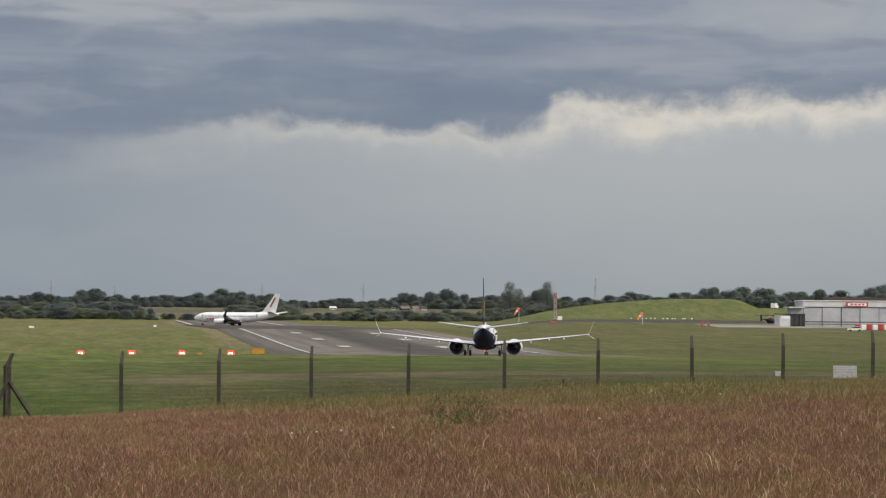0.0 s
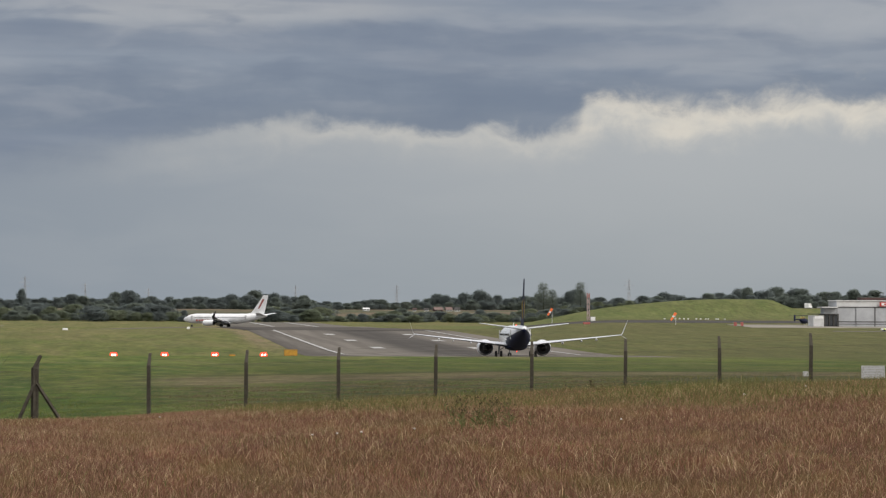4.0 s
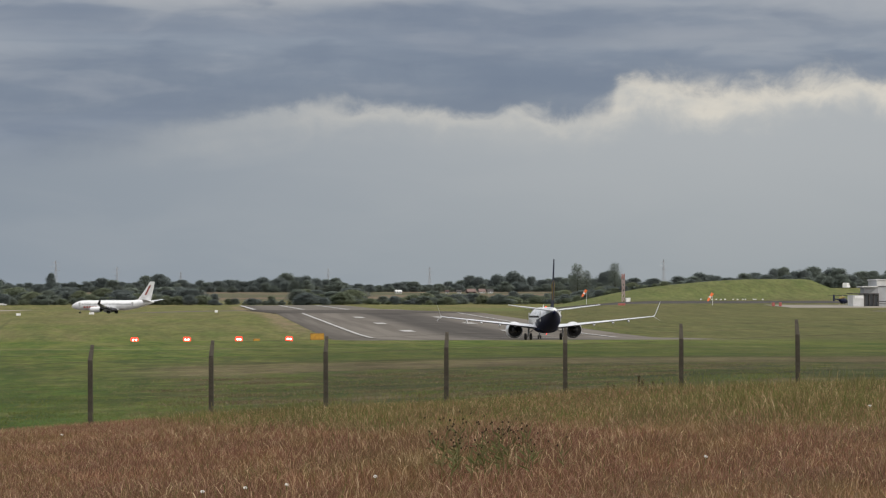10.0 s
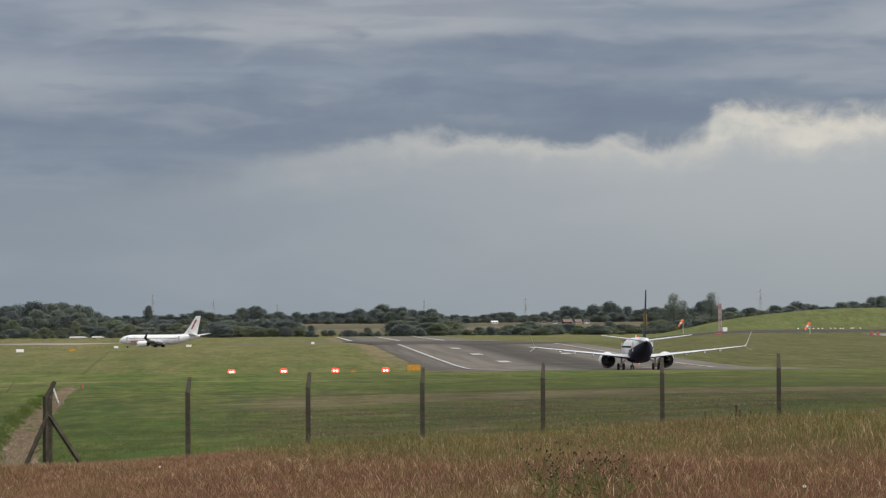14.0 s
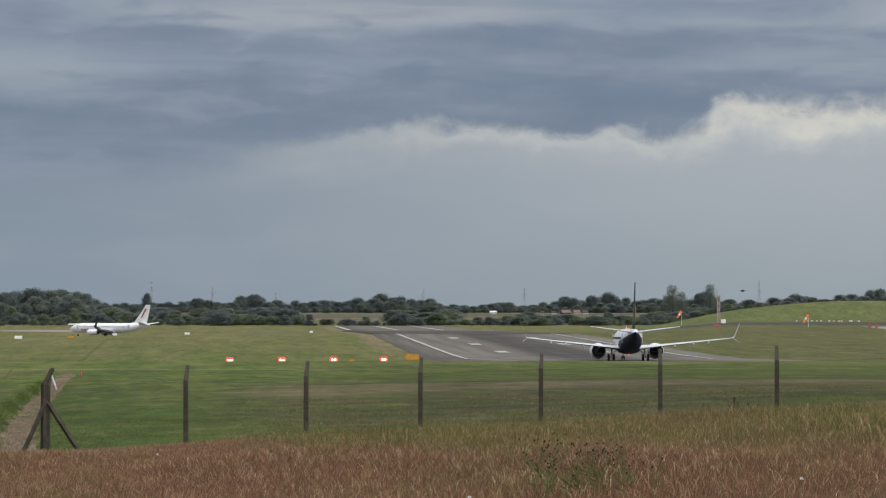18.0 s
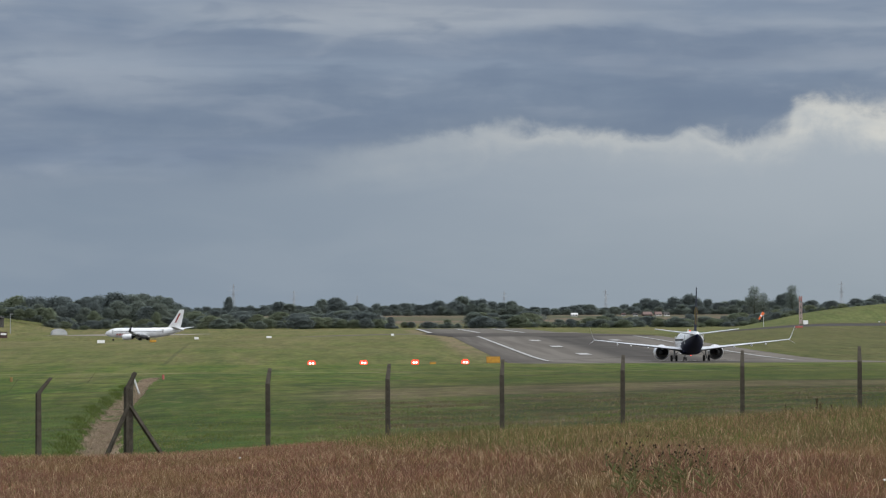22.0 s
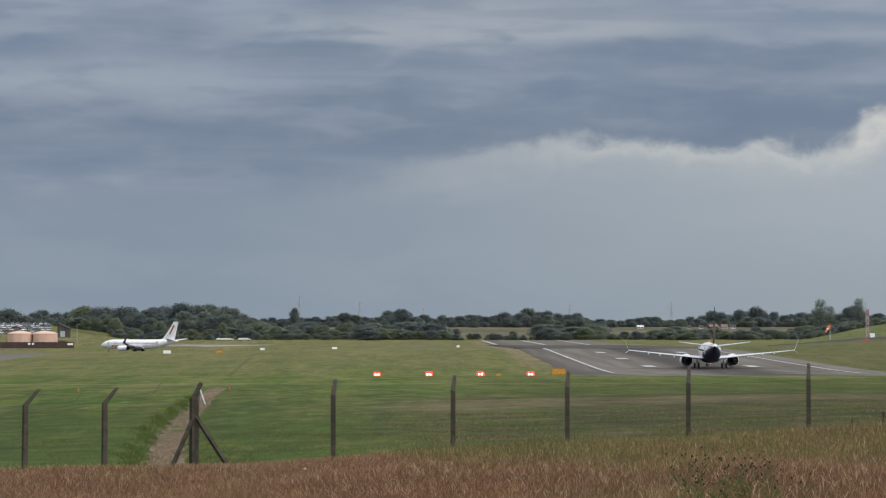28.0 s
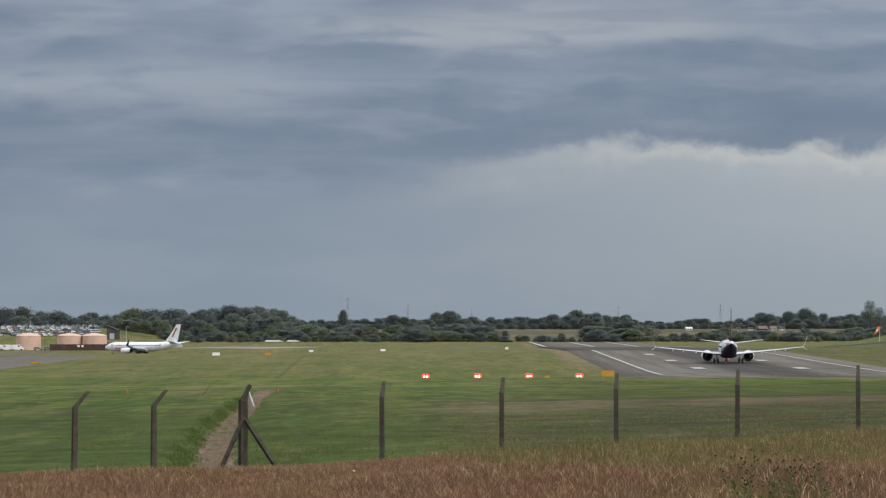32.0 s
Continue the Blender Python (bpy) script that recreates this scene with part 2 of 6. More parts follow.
def ground_material():
    m, n, b = material("mown_grass", 0.95, 0, 0.1)
    co = n.add("ShaderNodeTexCoord").outputs["Object"]
    s = n.add("ShaderNodeSeparateXYZ", {0: co})
    x, y = s.outputs[0], s.outputs[1]
    wide = n.noise(co, 0.014, 5, 0.6, 0.4)
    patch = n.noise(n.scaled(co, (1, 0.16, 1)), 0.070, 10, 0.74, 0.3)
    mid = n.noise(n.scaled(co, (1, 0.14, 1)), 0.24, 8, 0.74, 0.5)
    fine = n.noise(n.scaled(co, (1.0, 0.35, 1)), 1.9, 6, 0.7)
    tuft = n.noise(co, 9.0, 4, 0.7)
    green = n.mix(n.smooth(mid, 0.40, 0.58), (0.044, 0.077, 0.011, 1), (0.087, 0.110, 0.020, 1))
    dry = n.mix(fine, (0.128, 0.107, 0.050, 1), (0.188, 0.152, 0.082, 1))
    col = n.mix(n.math("MULTIPLY", n.smooth(wide, 0.45, 0.70), 0.30), green, dry)
    col = n.mix(n.math("MULTIPLY", n.smooth(patch, 0.48, 0.66), 0.36), col, dry)
    col = n.mix(n.math("MULTIPLY", n.smooth(patch, 0.36, 0.50, 1.0, 0.0), 0.50), col, (0.040, 0.068, 0.014, 1))
    # mowing streaks along the airfield, paler cuttings across
    streak = n.noise(n.xyz(n.math("MULTIPLY", x, 0.030), n.math("MULTIPLY", y, 0.022), 0.0), 1.0, 7, 0.72, 0.8)
    col = n.mix(n.math("MULTIPLY", n.smooth(streak, 0.52, 0.64), n.smooth(fine, 0.3, 0.7, 0.12, 0.36)), col, dry)
    lanes = n.noise(n.xyz(n.math("MULTIPLY", n.math("MULTIPLY_ADD", y, 0.08, x), 0.16), n.math("MULTIPLY", y, 0.004), 5.0), 1.0, 4, 0.7)
    lane_y = n.smooth(y, 90, 300)
    col = n.mix(n.math("MULTIPLY", lane_y, n.smooth(lanes, 0.50, 0.66, 0.0, 0.34)), col, dry)
    col = n.mix(n.math("MULTIPLY", lane_y, n.smooth(lanes, 0.34, 0.48, 0.40, 0.0)), col, (0.040, 0.072, 0.015, 1))
    # the older, yellower sward far out
    far = n.smooth(y, 230, 1000)
    band = n.noise(n.xyz(n.math("MULTIPLY", x, 0.03), n.math("MULTIPLY", y, 0.012), 3.0), 1.0, 4, 0.6)
    col = n.mix(n.math("MULTIPLY", far, n.smooth(band, 0.35, 0.65, 0.40, 0.85)), col, n.mix(n.smooth(mid, 0.35, 0.65), (0.114, 0.101, 0.043, 1), (0.154, 0.128, 0.065, 1)))
    # bare brown scrape and rough turf just beyond the fence
    rough_y = n.math("MULTIPLY", n.smooth(y, 74, 84), n.smooth(y, 150, 210, 1.0, 0.0))
    clod = n.noise(n.scaled(co, (0.9, 0.22, 1)), 0.7, 6, 0.72, 0.5)
    right = n.smooth(x, -3, 3)
    col = n.mix(n.math("MULTIPLY", n.math("MULTIPLY", rough_y, n.smooth(clod, 0.44, 0.60)), n.math("MULTIPLY_ADD", right, 0.65, 0.15)), col, (0.096, 0.076, 0.046, 1))
    # bare harrowed rows, a pale wheel track and a dark drain line
    rows = n.noise(n.xyz(n.math("MULTIPLY", x, 0.05), n.math("MULTIPLY_ADD", x, 0.012, n.math("MULTIPLY", y, 0.34)), 2.0), 1.0, 4, 0.65, 0.3)
    rows_at = n.math("MULTIPLY", n.math("MULTIPLY", n.smooth(y, 84, 96), n.smooth(y, 150, 190, 1.0, 0.0)), n.smooth(x, -4, 3))
    col = n.mix(n.math("MULTIPLY", rows_at, n.smooth(rows, 0.50, 0.62, 0.0, 0.75)), col, (0.104, 0.080, 0.052, 1))
    col = n.mix(n.math("MULTIPLY", rows_at, n.smooth(rows, 0.36, 0.45, 0.7, 0.0)), col, (0.034, 0.050, 0.016, 1))
    track = n.smooth(n.math("ABSOLUTE", n.math("SUBTRACT", y, n.math("MULTIPLY_ADD", x, 0.12, 304.0))), 0.8, 3.2, 1.0, 0.0)
    col = n.mix(n.math("MULTIPLY", track, n.smooth(mid, 0.35, 0.6, 0.45, 0.85)), col, (0.195, 0.175, 0.100, 1))
    drain = n.smooth(n.math("ABSOLUTE", n.math("ADD", x, n.math("MULTIPLY_ADD", y, 0.041, 14.0))), 0.15, 0.75, 1.0, 0.0)
    drain = n.math("MULTIPLY", drain, n.math("MULTIPLY", n.smooth(y, 355, 380), n.smooth(y, 850, 920, 1.0, 0.0)))
    col = n.mix(n.math("MULTIPLY", drain, n.smooth(mid, 0.35, 0.6, 0.10, 0.60)), col, (0.050, 0.060, 0.026, 1))
    # cut grass left lying in short pale wisps, darker regrowth between
    wisp = n.noise(n.xyz(n.math("MULTIPLY_ADD", y, 0.05, n.math("MULTIPLY", x, 0.55)), n.math("MULTIPLY", y, 0.17), 6.0), 1.0, 7, 0.70, 0.9)
    wisp_at = n.smooth(y, 250, 420, 1.0, 0.10)
    col = n.mix(n.math("MULTIPLY", wisp_at, n.smooth(wisp, 0.54, 0.68, 0.0, 0.55)), col, (0.190, 0.165, 0.080, 1))
    col = n.mix(n.math("MULTIPLY", wisp_at, n.smooth(wisp, 0.33, 0.45, 0.55, 0.0)), col, (0.032, 0.060, 0.010, 1))
    # a straw-strewn belt, a dark furrow behind it, ranker growth before it
    wav = n.math("MULTIPLY_ADD", n.math("SUBTRACT", n.noise(n.scaled(co, (0.10, 0.03, 1)), 1.0, 4, 0.6), 0.5), 14.0, y)
    right_of = n.smooth(x, -6, 2)
    belt = n.math("MULTIPLY", n.math("MULTIPLY", n.smooth(wav, 154, 162), n.smooth(wav, 188, 193, 1.0, 0.0)), right_of)
    col = n.mix(n.math("MULTIPLY", belt, n.smooth(wisp, 0.36, 0.60, 0.40, 0.85)), col, (0.158, 0.122, 0.074, 1))
    furrow = n.math("MULTIPLY", n.math("MULTIPLY", n.smooth(wav, 191, 194), n.smooth(wav, 199, 203, 1.0, 0.0)), right_of)
    col = n.mix(n.math("MULTIPLY", furrow, n.smooth(mid, 0.40, 0.55, 0.25, 0.75)), col, (0.060, 0.055, 0.024, 1))
    rank = n.math("MULTIPLY", n.math("MULTIPLY", n.smooth(wav, 108, 112), n.smooth(wav, 126, 134, 1.0, 0.0)), right_of)
    col = n.mix(n.math("MULTIPLY", rank, n.smooth(wisp, 0.40, 0.60, 0.75, 0.25)), col, (0.036, 0.058, 0.012, 1))
    thin_belt = n.math("MULTIPLY", n.math("MULTIPLY", n.smooth(wav, 100, 102), n.smooth(wav, 105, 107, 1.0, 0.0)), n.smooth(x, 0, 5))
    col = n.mix(n.math("MULTIPLY", thin_belt, n.smooth(wisp, 0.36, 0.60, 0.20, 0.75)), col, (0.165, 0.125, 0.080, 1))
    fresh = n.math("MULTIPLY", n.math("MULTIPLY", n.smooth(wav, 202, 215), n.smooth(wav, 330, 390, 1.0, 0.0)), n.smooth(x, 5, 16))
    col = n.mix(n.math("MULTIPLY", fresh, 0.20), col, n.mix(n.smooth(mid, 0.40, 0.58), (0.066, 0.100, 0.015, 1), (0.112, 0.130, 0.026, 1)))
    # lusher, darker turf round the fence corner and the ditch
    lush = n.math("MULTIPLY", n.smooth(n.math("MULTIPLY_ADD", y, 0.02, x), -2, 3, 1.0, 0.0), n.smooth(y, 130, 200, 1.0, 0.0))
    col = n.mix(n.math("MULTIPLY", lush, n.smooth(wisp, 0.40, 0.62, 0.62, 0.28)), col, (0.038, 0.076, 0.010, 1))
    # soil under the tall meadow in front of the fence
    col = n.mix(n.smooth(y, 71, 74, 1.0, 0.0), col, n.mix(tuft, (0.100, 0.068, 0.040, 1), (0.170, 0.105, 0.066, 1)))
    # ranker, duller sward to the right of the runway
    col = n.mix(n.math("MULTIPLY", n.smooth(x, 75, 100), n.smooth(y, 1080, 1000, 0.0, 0.75)), col, n.mix(n.smooth(mid, 0.35, 0.65), (0.064, 0.068, 0.025, 1), (0.096, 0.088, 0.038, 1)))
    # fresh green turf on the raised bank
    bank = n.math("MULTIPLY", n.smooth(x, 105, 135), n.math("MULTIPLY", n.smooth(y, 1015, 1050), n.smooth(y, 1250, 1330, 1.0, 0.0)))
    col = n.mix(n.math("MULTIPLY", bank, 0.7), col, n.mix(n.smooth(mid, 0.35, 0.65), (0.070, 0.094, 0.028, 1), (0.102, 0.116, 0.042, 1)))
    # worn brown verge along the runway edge
    verge = n.smooth(n.math("ABSOLUTE", n.math("SUBTRACT", x, 26.0)), 0.5, 5.5, 1.0, 0.0)
    verge = n.math("MULTIPLY", verge, n.math("MULTIPLY", n.smooth(y, 540, 700), n.smooth(y, 1400, 1480, 1.0, 0.0)))
    col = n.mix(n.math("MULTIPLY", verge, n.smooth(mid, 0.3, 0.65, 0.35, 0.85)), col, (0.175, 0.130, 0.088, 1))
    # rough pasture on the rise behind the airfield
    hill = n.smooth(y, 1560, 1640)
    past = n.mix(n.smooth(n.noise(n.scaled(co, (0.02, 0.05, 1)), 0.5, 4, 0.6), 0.42, 0.6), (0.080, 0.080, 0.050, 1), (0.140, 0.104, 0.078, 1))
    col = n.mix(hill, col, past)
    col = n.mix(n.math("MULTIPLY", n.smooth(tuft, 0.4, 0.7), 0.35), col, n.mix(1.0, col, (0.55, 0.6, 0.5, 1), "MULTIPLY"))
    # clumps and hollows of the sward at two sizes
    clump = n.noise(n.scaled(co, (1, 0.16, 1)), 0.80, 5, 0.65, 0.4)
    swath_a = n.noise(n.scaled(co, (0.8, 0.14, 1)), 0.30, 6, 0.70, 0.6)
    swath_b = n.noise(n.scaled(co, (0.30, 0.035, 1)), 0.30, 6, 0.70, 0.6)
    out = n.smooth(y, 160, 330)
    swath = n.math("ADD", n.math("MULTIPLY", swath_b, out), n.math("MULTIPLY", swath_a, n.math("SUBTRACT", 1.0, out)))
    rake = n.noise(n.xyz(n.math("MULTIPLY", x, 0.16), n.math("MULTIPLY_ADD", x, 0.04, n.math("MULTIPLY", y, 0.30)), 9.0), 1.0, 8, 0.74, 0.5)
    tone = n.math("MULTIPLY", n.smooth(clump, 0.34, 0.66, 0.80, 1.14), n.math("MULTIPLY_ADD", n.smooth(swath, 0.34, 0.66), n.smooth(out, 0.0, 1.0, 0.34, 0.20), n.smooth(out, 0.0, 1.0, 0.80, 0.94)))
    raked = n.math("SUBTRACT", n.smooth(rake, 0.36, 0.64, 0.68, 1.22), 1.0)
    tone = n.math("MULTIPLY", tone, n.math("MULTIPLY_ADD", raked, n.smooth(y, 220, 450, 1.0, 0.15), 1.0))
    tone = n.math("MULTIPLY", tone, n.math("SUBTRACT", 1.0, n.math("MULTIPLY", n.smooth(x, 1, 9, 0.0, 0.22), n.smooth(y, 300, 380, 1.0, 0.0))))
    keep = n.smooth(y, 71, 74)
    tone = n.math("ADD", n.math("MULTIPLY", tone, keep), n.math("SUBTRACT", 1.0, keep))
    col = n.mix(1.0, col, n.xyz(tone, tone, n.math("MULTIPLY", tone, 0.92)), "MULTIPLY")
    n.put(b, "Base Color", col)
    bumped(n, b, n.math("ADD", fine, n.math("MULTIPLY", tuft, 0.3)), 0.8, 0.25)
    return m


def asphalt_material():
    m, n, b = material("asphalt", 0.95, 0, 0.0)
    co = n.add("ShaderNodeTexCoord").outputs["Object"]
    s = n.add("ShaderNodeSeparateXYZ", {0: co})
    lanes = n.noise(n.xyz(n.math("MULTIPLY", s.outputs[0], 0.22), n.math("MULTIPLY", s.outputs[1], 0.006), 0), 1.0, 3, 0.6)
    blot = n.noise(co, 0.08, 5, 0.6)
    grain = n.noise(co, 6.0, 4, 0.7)
    col = n.mix(n.smooth(lanes, 0.35, 0.65), (0.124, 0.112, 0.097, 1), (0.168, 0.152, 0.132, 1))
    # rubber-dark wheel tracks down the middle
    mid = n.smooth(n.math("ABSOLUTE", n.math("SUBTRACT", s.outputs[0], 61.0)), 4.0, 13.0, 1.0, 0.0)
    col = n.mix(n.math("MULTIPLY", mid, 0.75), col, (0.056, 0.053, 0.050, 1))
    col = n.mix(n.math("MULTIPLY", n.smooth(blot, 0.5, 0.7), 0.35), col, (0.15, 0.14, 0.125, 1))
    col = n.mix(n.math("MULTIPLY", grain, 0.25), col, (0.05, 0.05, 0.05, 1))
    n.put(b, "Base Color", col)
    bumped(n, b, grain, 0.3)
    return m


def blade_material(name, tones, patch=None):
    """Grass stems and heads: each blade takes one of the tones, patches shift them."""
    m, n, b = material(name, 0.8, 0, 0.15)
    geo = n.add("ShaderNodeNewGeometry")
    co = n.add("ShaderNodeTexCoord").outputs["Object"]
    r = geo.outputs["Random Per Island"]
    ramp = n.add("ShaderNodeValToRGB", {0: r})
    e = ramp.color_ramp.elements
    e[0].position, e[0].color = 0.0, tones[0]
    e[1].position, e[1].color = 1.0, tones[-1]
    for i, tcol in enumerate(tones[1:-1]):
        el = e.new((i + 1) / (len(tones) - 1))
        el.color = tcol
    col = ramp.outputs[0]
    if patch:
        p = n.noise(n.scaled(co, (1, 0.35, 1)), 0.55, 6, 0.7, 0.5)
        col = n.mix(n.math("MULTIPLY", n.smooth(p, 0.47, 0.66), 0.75), col, patch)
        q = n.noise(n.scaled(co, (1, 0.5, 1)), 0.8, 5, 0.65, 0.5)
        col = n.mix(n.smooth(q, 0.46, 0.68, 0.0, 0.55), col, n.mix(1.0, col, (1.55, 1.42, 1.30, 1), "MULTIPLY"))
        col = n.mix(n.smooth(q, 0.30, 0.46, 0.6, 0.0), col, n.mix(1.0, col, (0.78, 0.70, 0.86, 1), "MULTIPLY"))
    p2 = n.noise(co, 1.3, 3, 0.6)
    col = n.mix(n.smooth(p2, 0.35, 0.75, 0.0, 0.35), col, n.mix(1.0, col, (0.55, 0.55, 0.55, 1), "MULTIPLY"))
    n.put(b, "Base Color", col)
    thin = n.add("ShaderNodeBsdfTranslucent", {"Color": col})
    both = n.add("ShaderNodeMixShader", {0: 0.32, 1: b, 2: thin})
    n.put(n.t.nodes["Material Output"], "Surface", both)
    return m


def leaf_material(name, a, c):
    m, n, b = material(name, 0.75, 0, 0.2)
    geo = n.add("ShaderNodeNewGeometry")
    info = n.add("ShaderNodeObjectInfo")
    tone = n.math("MULTIPLY_ADD", info.outputs["Random"], 0.6, n.math("MULTIPLY", geo.outputs["Random Per Island"], 0.4))
    col = n.mix(tone, a, c)
    n.put(b, "Base Color", col)
    thin = n.add("ShaderNodeBsdfTranslucent", {"Color": col})
    both = n.add("ShaderNodeMixShader", {0: 0.68, 1: b, 2: thin})
    n.put(n.t.nodes["Material Output"], "Surface", both)
    return m


GROUND = ground_material()
ASPHALT = asphalt_material()
CONCRETE = painted("old_concrete", (0.150, 0.138, 0.120, 1), (0.105, 0.098, 0.086, 1), 0.15, 0.95, 0, 0.0, 0.2)
TAR = painted("fresh_dark_tar", (0.096, 0.088, 0.079, 1), (0.074, 0.069, 0.063, 1), 0.15, 0.95, 0, 0.0)
APRON = painted("apron_concrete", (0.26, 0.24, 0.205, 1), (0.19, 0.175, 0.15, 1), 0.08, 0.95, 0, 0.0)
LINE = painted("worn_white_paint", (0.46, 0.455, 0.435, 1), (0.24, 0.235, 0.22, 1), 0.5, 0.95, 0, 0.0)
POST = painted("weathered_concrete_post", (0.084, 0.074, 0.058, 1), (0.040, 0.036, 0.028, 1), 3.0, 0.95, 0, 0.05, 0.5)
WIRE = painted("dull_galvanised_wire", (0.105, 0.096, 0.074, 1), (0.058, 0.052, 0.040, 1), 1.0, 0.9, 0, 0.1)
WHITE = painted("white_aircraft_paint", (0.80, 0.80, 0.79, 1), (0.66, 0.66, 0.65, 1), 0.5, 0.28, 0, 0.5)
WING = painted("grey_wing_paint", (0.66, 0.67, 0.68, 1), (0.50, 0.51, 0.52, 1), 0.6, 0.35, 0.1, 0.5)
NAVY = painted("navy_aircraft_paint", (0.010, 0.014, 0.042, 1), (0.013, 0.016, 0.034, 1), 0.6, 0.5, 0, 0.12)
YELLOW = painted("golden_yellow_paint", (0.25, 0.185, 0.05, 1), (0.18, 0.13, 0.04, 1), 1.0, 0.6)
METAL = painted("bare_metal", (0.45, 0.45, 0.46, 1), (0.30, 0.30, 0.31, 1), 1.5, 0.35, 0.85)
DARK = painted("dark_inside", (0.012, 0.012, 0.013, 1), (0.022, 0.021, 0.02, 1), 2.0, 0.6)
RUBBER = painted("tyre_rubber", (0.016, 0.016, 0.016, 1), (0.03, 0.029, 0.027, 1), 4.0, 0.85)
FADED = painted("faded_red_paint", (0.36, 0.10, 0.085, 1), (0.28, 0.085, 0.07, 1), 2.0, 0.55)
MAST_RED = painted("sun_bleached_red", (0.40, 0.20, 0.17, 1), (0.32, 0.17, 0.15, 1), 2.0, 0.7)
RED = painted("red_paint", (0.50, 0.045, 0.035, 1), (0.36, 0.04, 0.03, 1), 2.0, 0.55)
ORANGE = painted("signal_orange_cloth", (0.95, 0.22, 0.07, 1), (0.85, 0.18, 0.06, 1), 2.0, 0.7)
AMBER = painted("amber_sign_face", (0.50, 0.26, 0.03, 1), (0.36, 0.19, 0.03, 1), 2.0, 0.6)
OCHRE = painted("dull_ochre_paint", (0.26, 0.17, 0.06, 1), (0.18, 0.12, 0.05, 1), 2.0, 0.8)
GREY = painted("grey_cladding", (0.40, 0.41, 0.42, 1), (0.31, 0.32, 0.33, 1), 0.25, 0.55)
PALE = painted("pale_cladding", (0.58, 0.58, 0.57, 1), (0.46, 0.46, 0.45, 1), 0.3, 0.6)
SLATE = painted("dark_roofing", (0.085, 0.080, 0.076, 1), (0.06, 0.058, 0.055, 1), 0.3, 0.95, 0, 0.0)
PEACH = painted("pinkish_tank_paint", (0.60, 0.40, 0.30, 1), (0.48, 0.32, 0.25, 1), 0.2, 0.7)
BRICK = painted("brown_wall", (0.075, 0.045, 0.040, 1), (0.05, 0.033, 0.03, 1), 0.4, 0.9)
BARK = painted("bark", (0.060, 0.044, 0.028, 1), (0.032, 0.025, 0.018, 1), 1.0, 0.95, 0, 0.0)
GLASS = painted("dark_glazing", (0.02, 0.025, 0.03, 1), (0.035, 0.04, 0.045, 1), 0.5, 0.12, 0, 0.6)
STEEL = painted("pylon_steel", (0.36, 0.37, 0.38, 1), (0.28, 0.29, 0.30, 1), 0.2, 0.6, 0.4)
DIRT = painted("dry_cut_grass_and_soil", (0.270, 0.205, 0.145, 1), (0.110, 0.085, 0.056, 1), 2.6, 0.95, 0, 0.0, 0.9)
PLATE = painted("dull_plate", (0.42, 0.42, 0.41, 1), (0.26, 0.26, 0.25, 1), 14.0, 0.8, 0, 0.1)
LAMP_RED = glowing("red_lamp", (1.0, 0.035, 0.022, 1), 2.6)
LAMP_CORE = glowing("papi_lens", (1.0, 0.62, 0.52, 1), 7.0)
CHARCOAL = painted("charcoal_winglet_and_shade", (0.045, 0.046, 0.05, 1), (0.03, 0.031, 0.034, 1), 0.6, 0.6, 0, 0.1)
UNDER_SHADE = painted("shaded_grey_wing_underside", (0.10, 0.103, 0.108, 1), (0.075, 0.077, 0.08, 1), 0.6, 0.5)
# leaf tones lifted and greyed blue, distance haze put into the colour
HAZED_LEAF = [leaf_material("hazed_leaves_dark", (0.140, 0.168, 0.162, 1), (0.164, 0.192, 0.176, 1)),
        leaf_material("hazed_leaves_mid", (0.152, 0.184, 0.160, 1), (0.182, 0.210, 0.168, 1)),
        leaf_material("hazed_leaves_pale", (0.168, 0.204, 0.140, 1), (0.215, 0.240, 0.150, 1))]

# ---- mesh helpers ----
def mesh_object(name, bm, mat, smooth=False):
    me = bpy.data.meshes.new(name)
    bm.to_mesh(me)
    bm.free()
    for m in (mat if isinstance(mat, (list, tuple)) else [mat]):
        me.materials.append(m)
    if smooth:
        me.shade_smooth()
    return me


def part(name, bm, mat, parent=None, label="", smooth=False, at=None):
    """One mesh object under a thing or a part; bm may be a mesh that is shared."""
    me = bm if isinstance(bm, bpy.types.Mesh) else mesh_object(name, bm, mat, smooth)
    ob = new(name, me)
    if parent:
        ob.parent = parent
    if at is not None:
        ob.matrix_basis = at
    if label:
        ob["label"] = label
    return ob


def thing(name, at, label, category, group="", kind=""):
    ob = new(name)
    ob.empty_display_size = 0.2
    ob.matrix_basis = at
    return tagged(ob, label, category, group, kind)


def box(bm, x0, x1, y0, y1, z0, z1, bevel=0.0, mi=0):
    r = bmesh.ops.create_cube(bm, size=1.0, matrix=Matrix.Translation(((x0 + x1) / 2, (y0 + y1) / 2, (z0 + z1) / 2)) @ Matrix.Diagonal((x1 - x0, y1 - y0, z1 - z0, 1)))
    fs = {f for v in r["verts"] for f in v.link_faces}
    for f in fs:
        f.material_index = mi
    if bevel:
        es = list({e for v in r["verts"] for e in v.link_edges})
        bmesh.ops.bevel(bm, geom=es, offset=bevel, segments=1, affect="EDGES", profile=0.5)
    return bm


def boxed(*a, **k):
    return box(bmesh.new(), *a, **k)


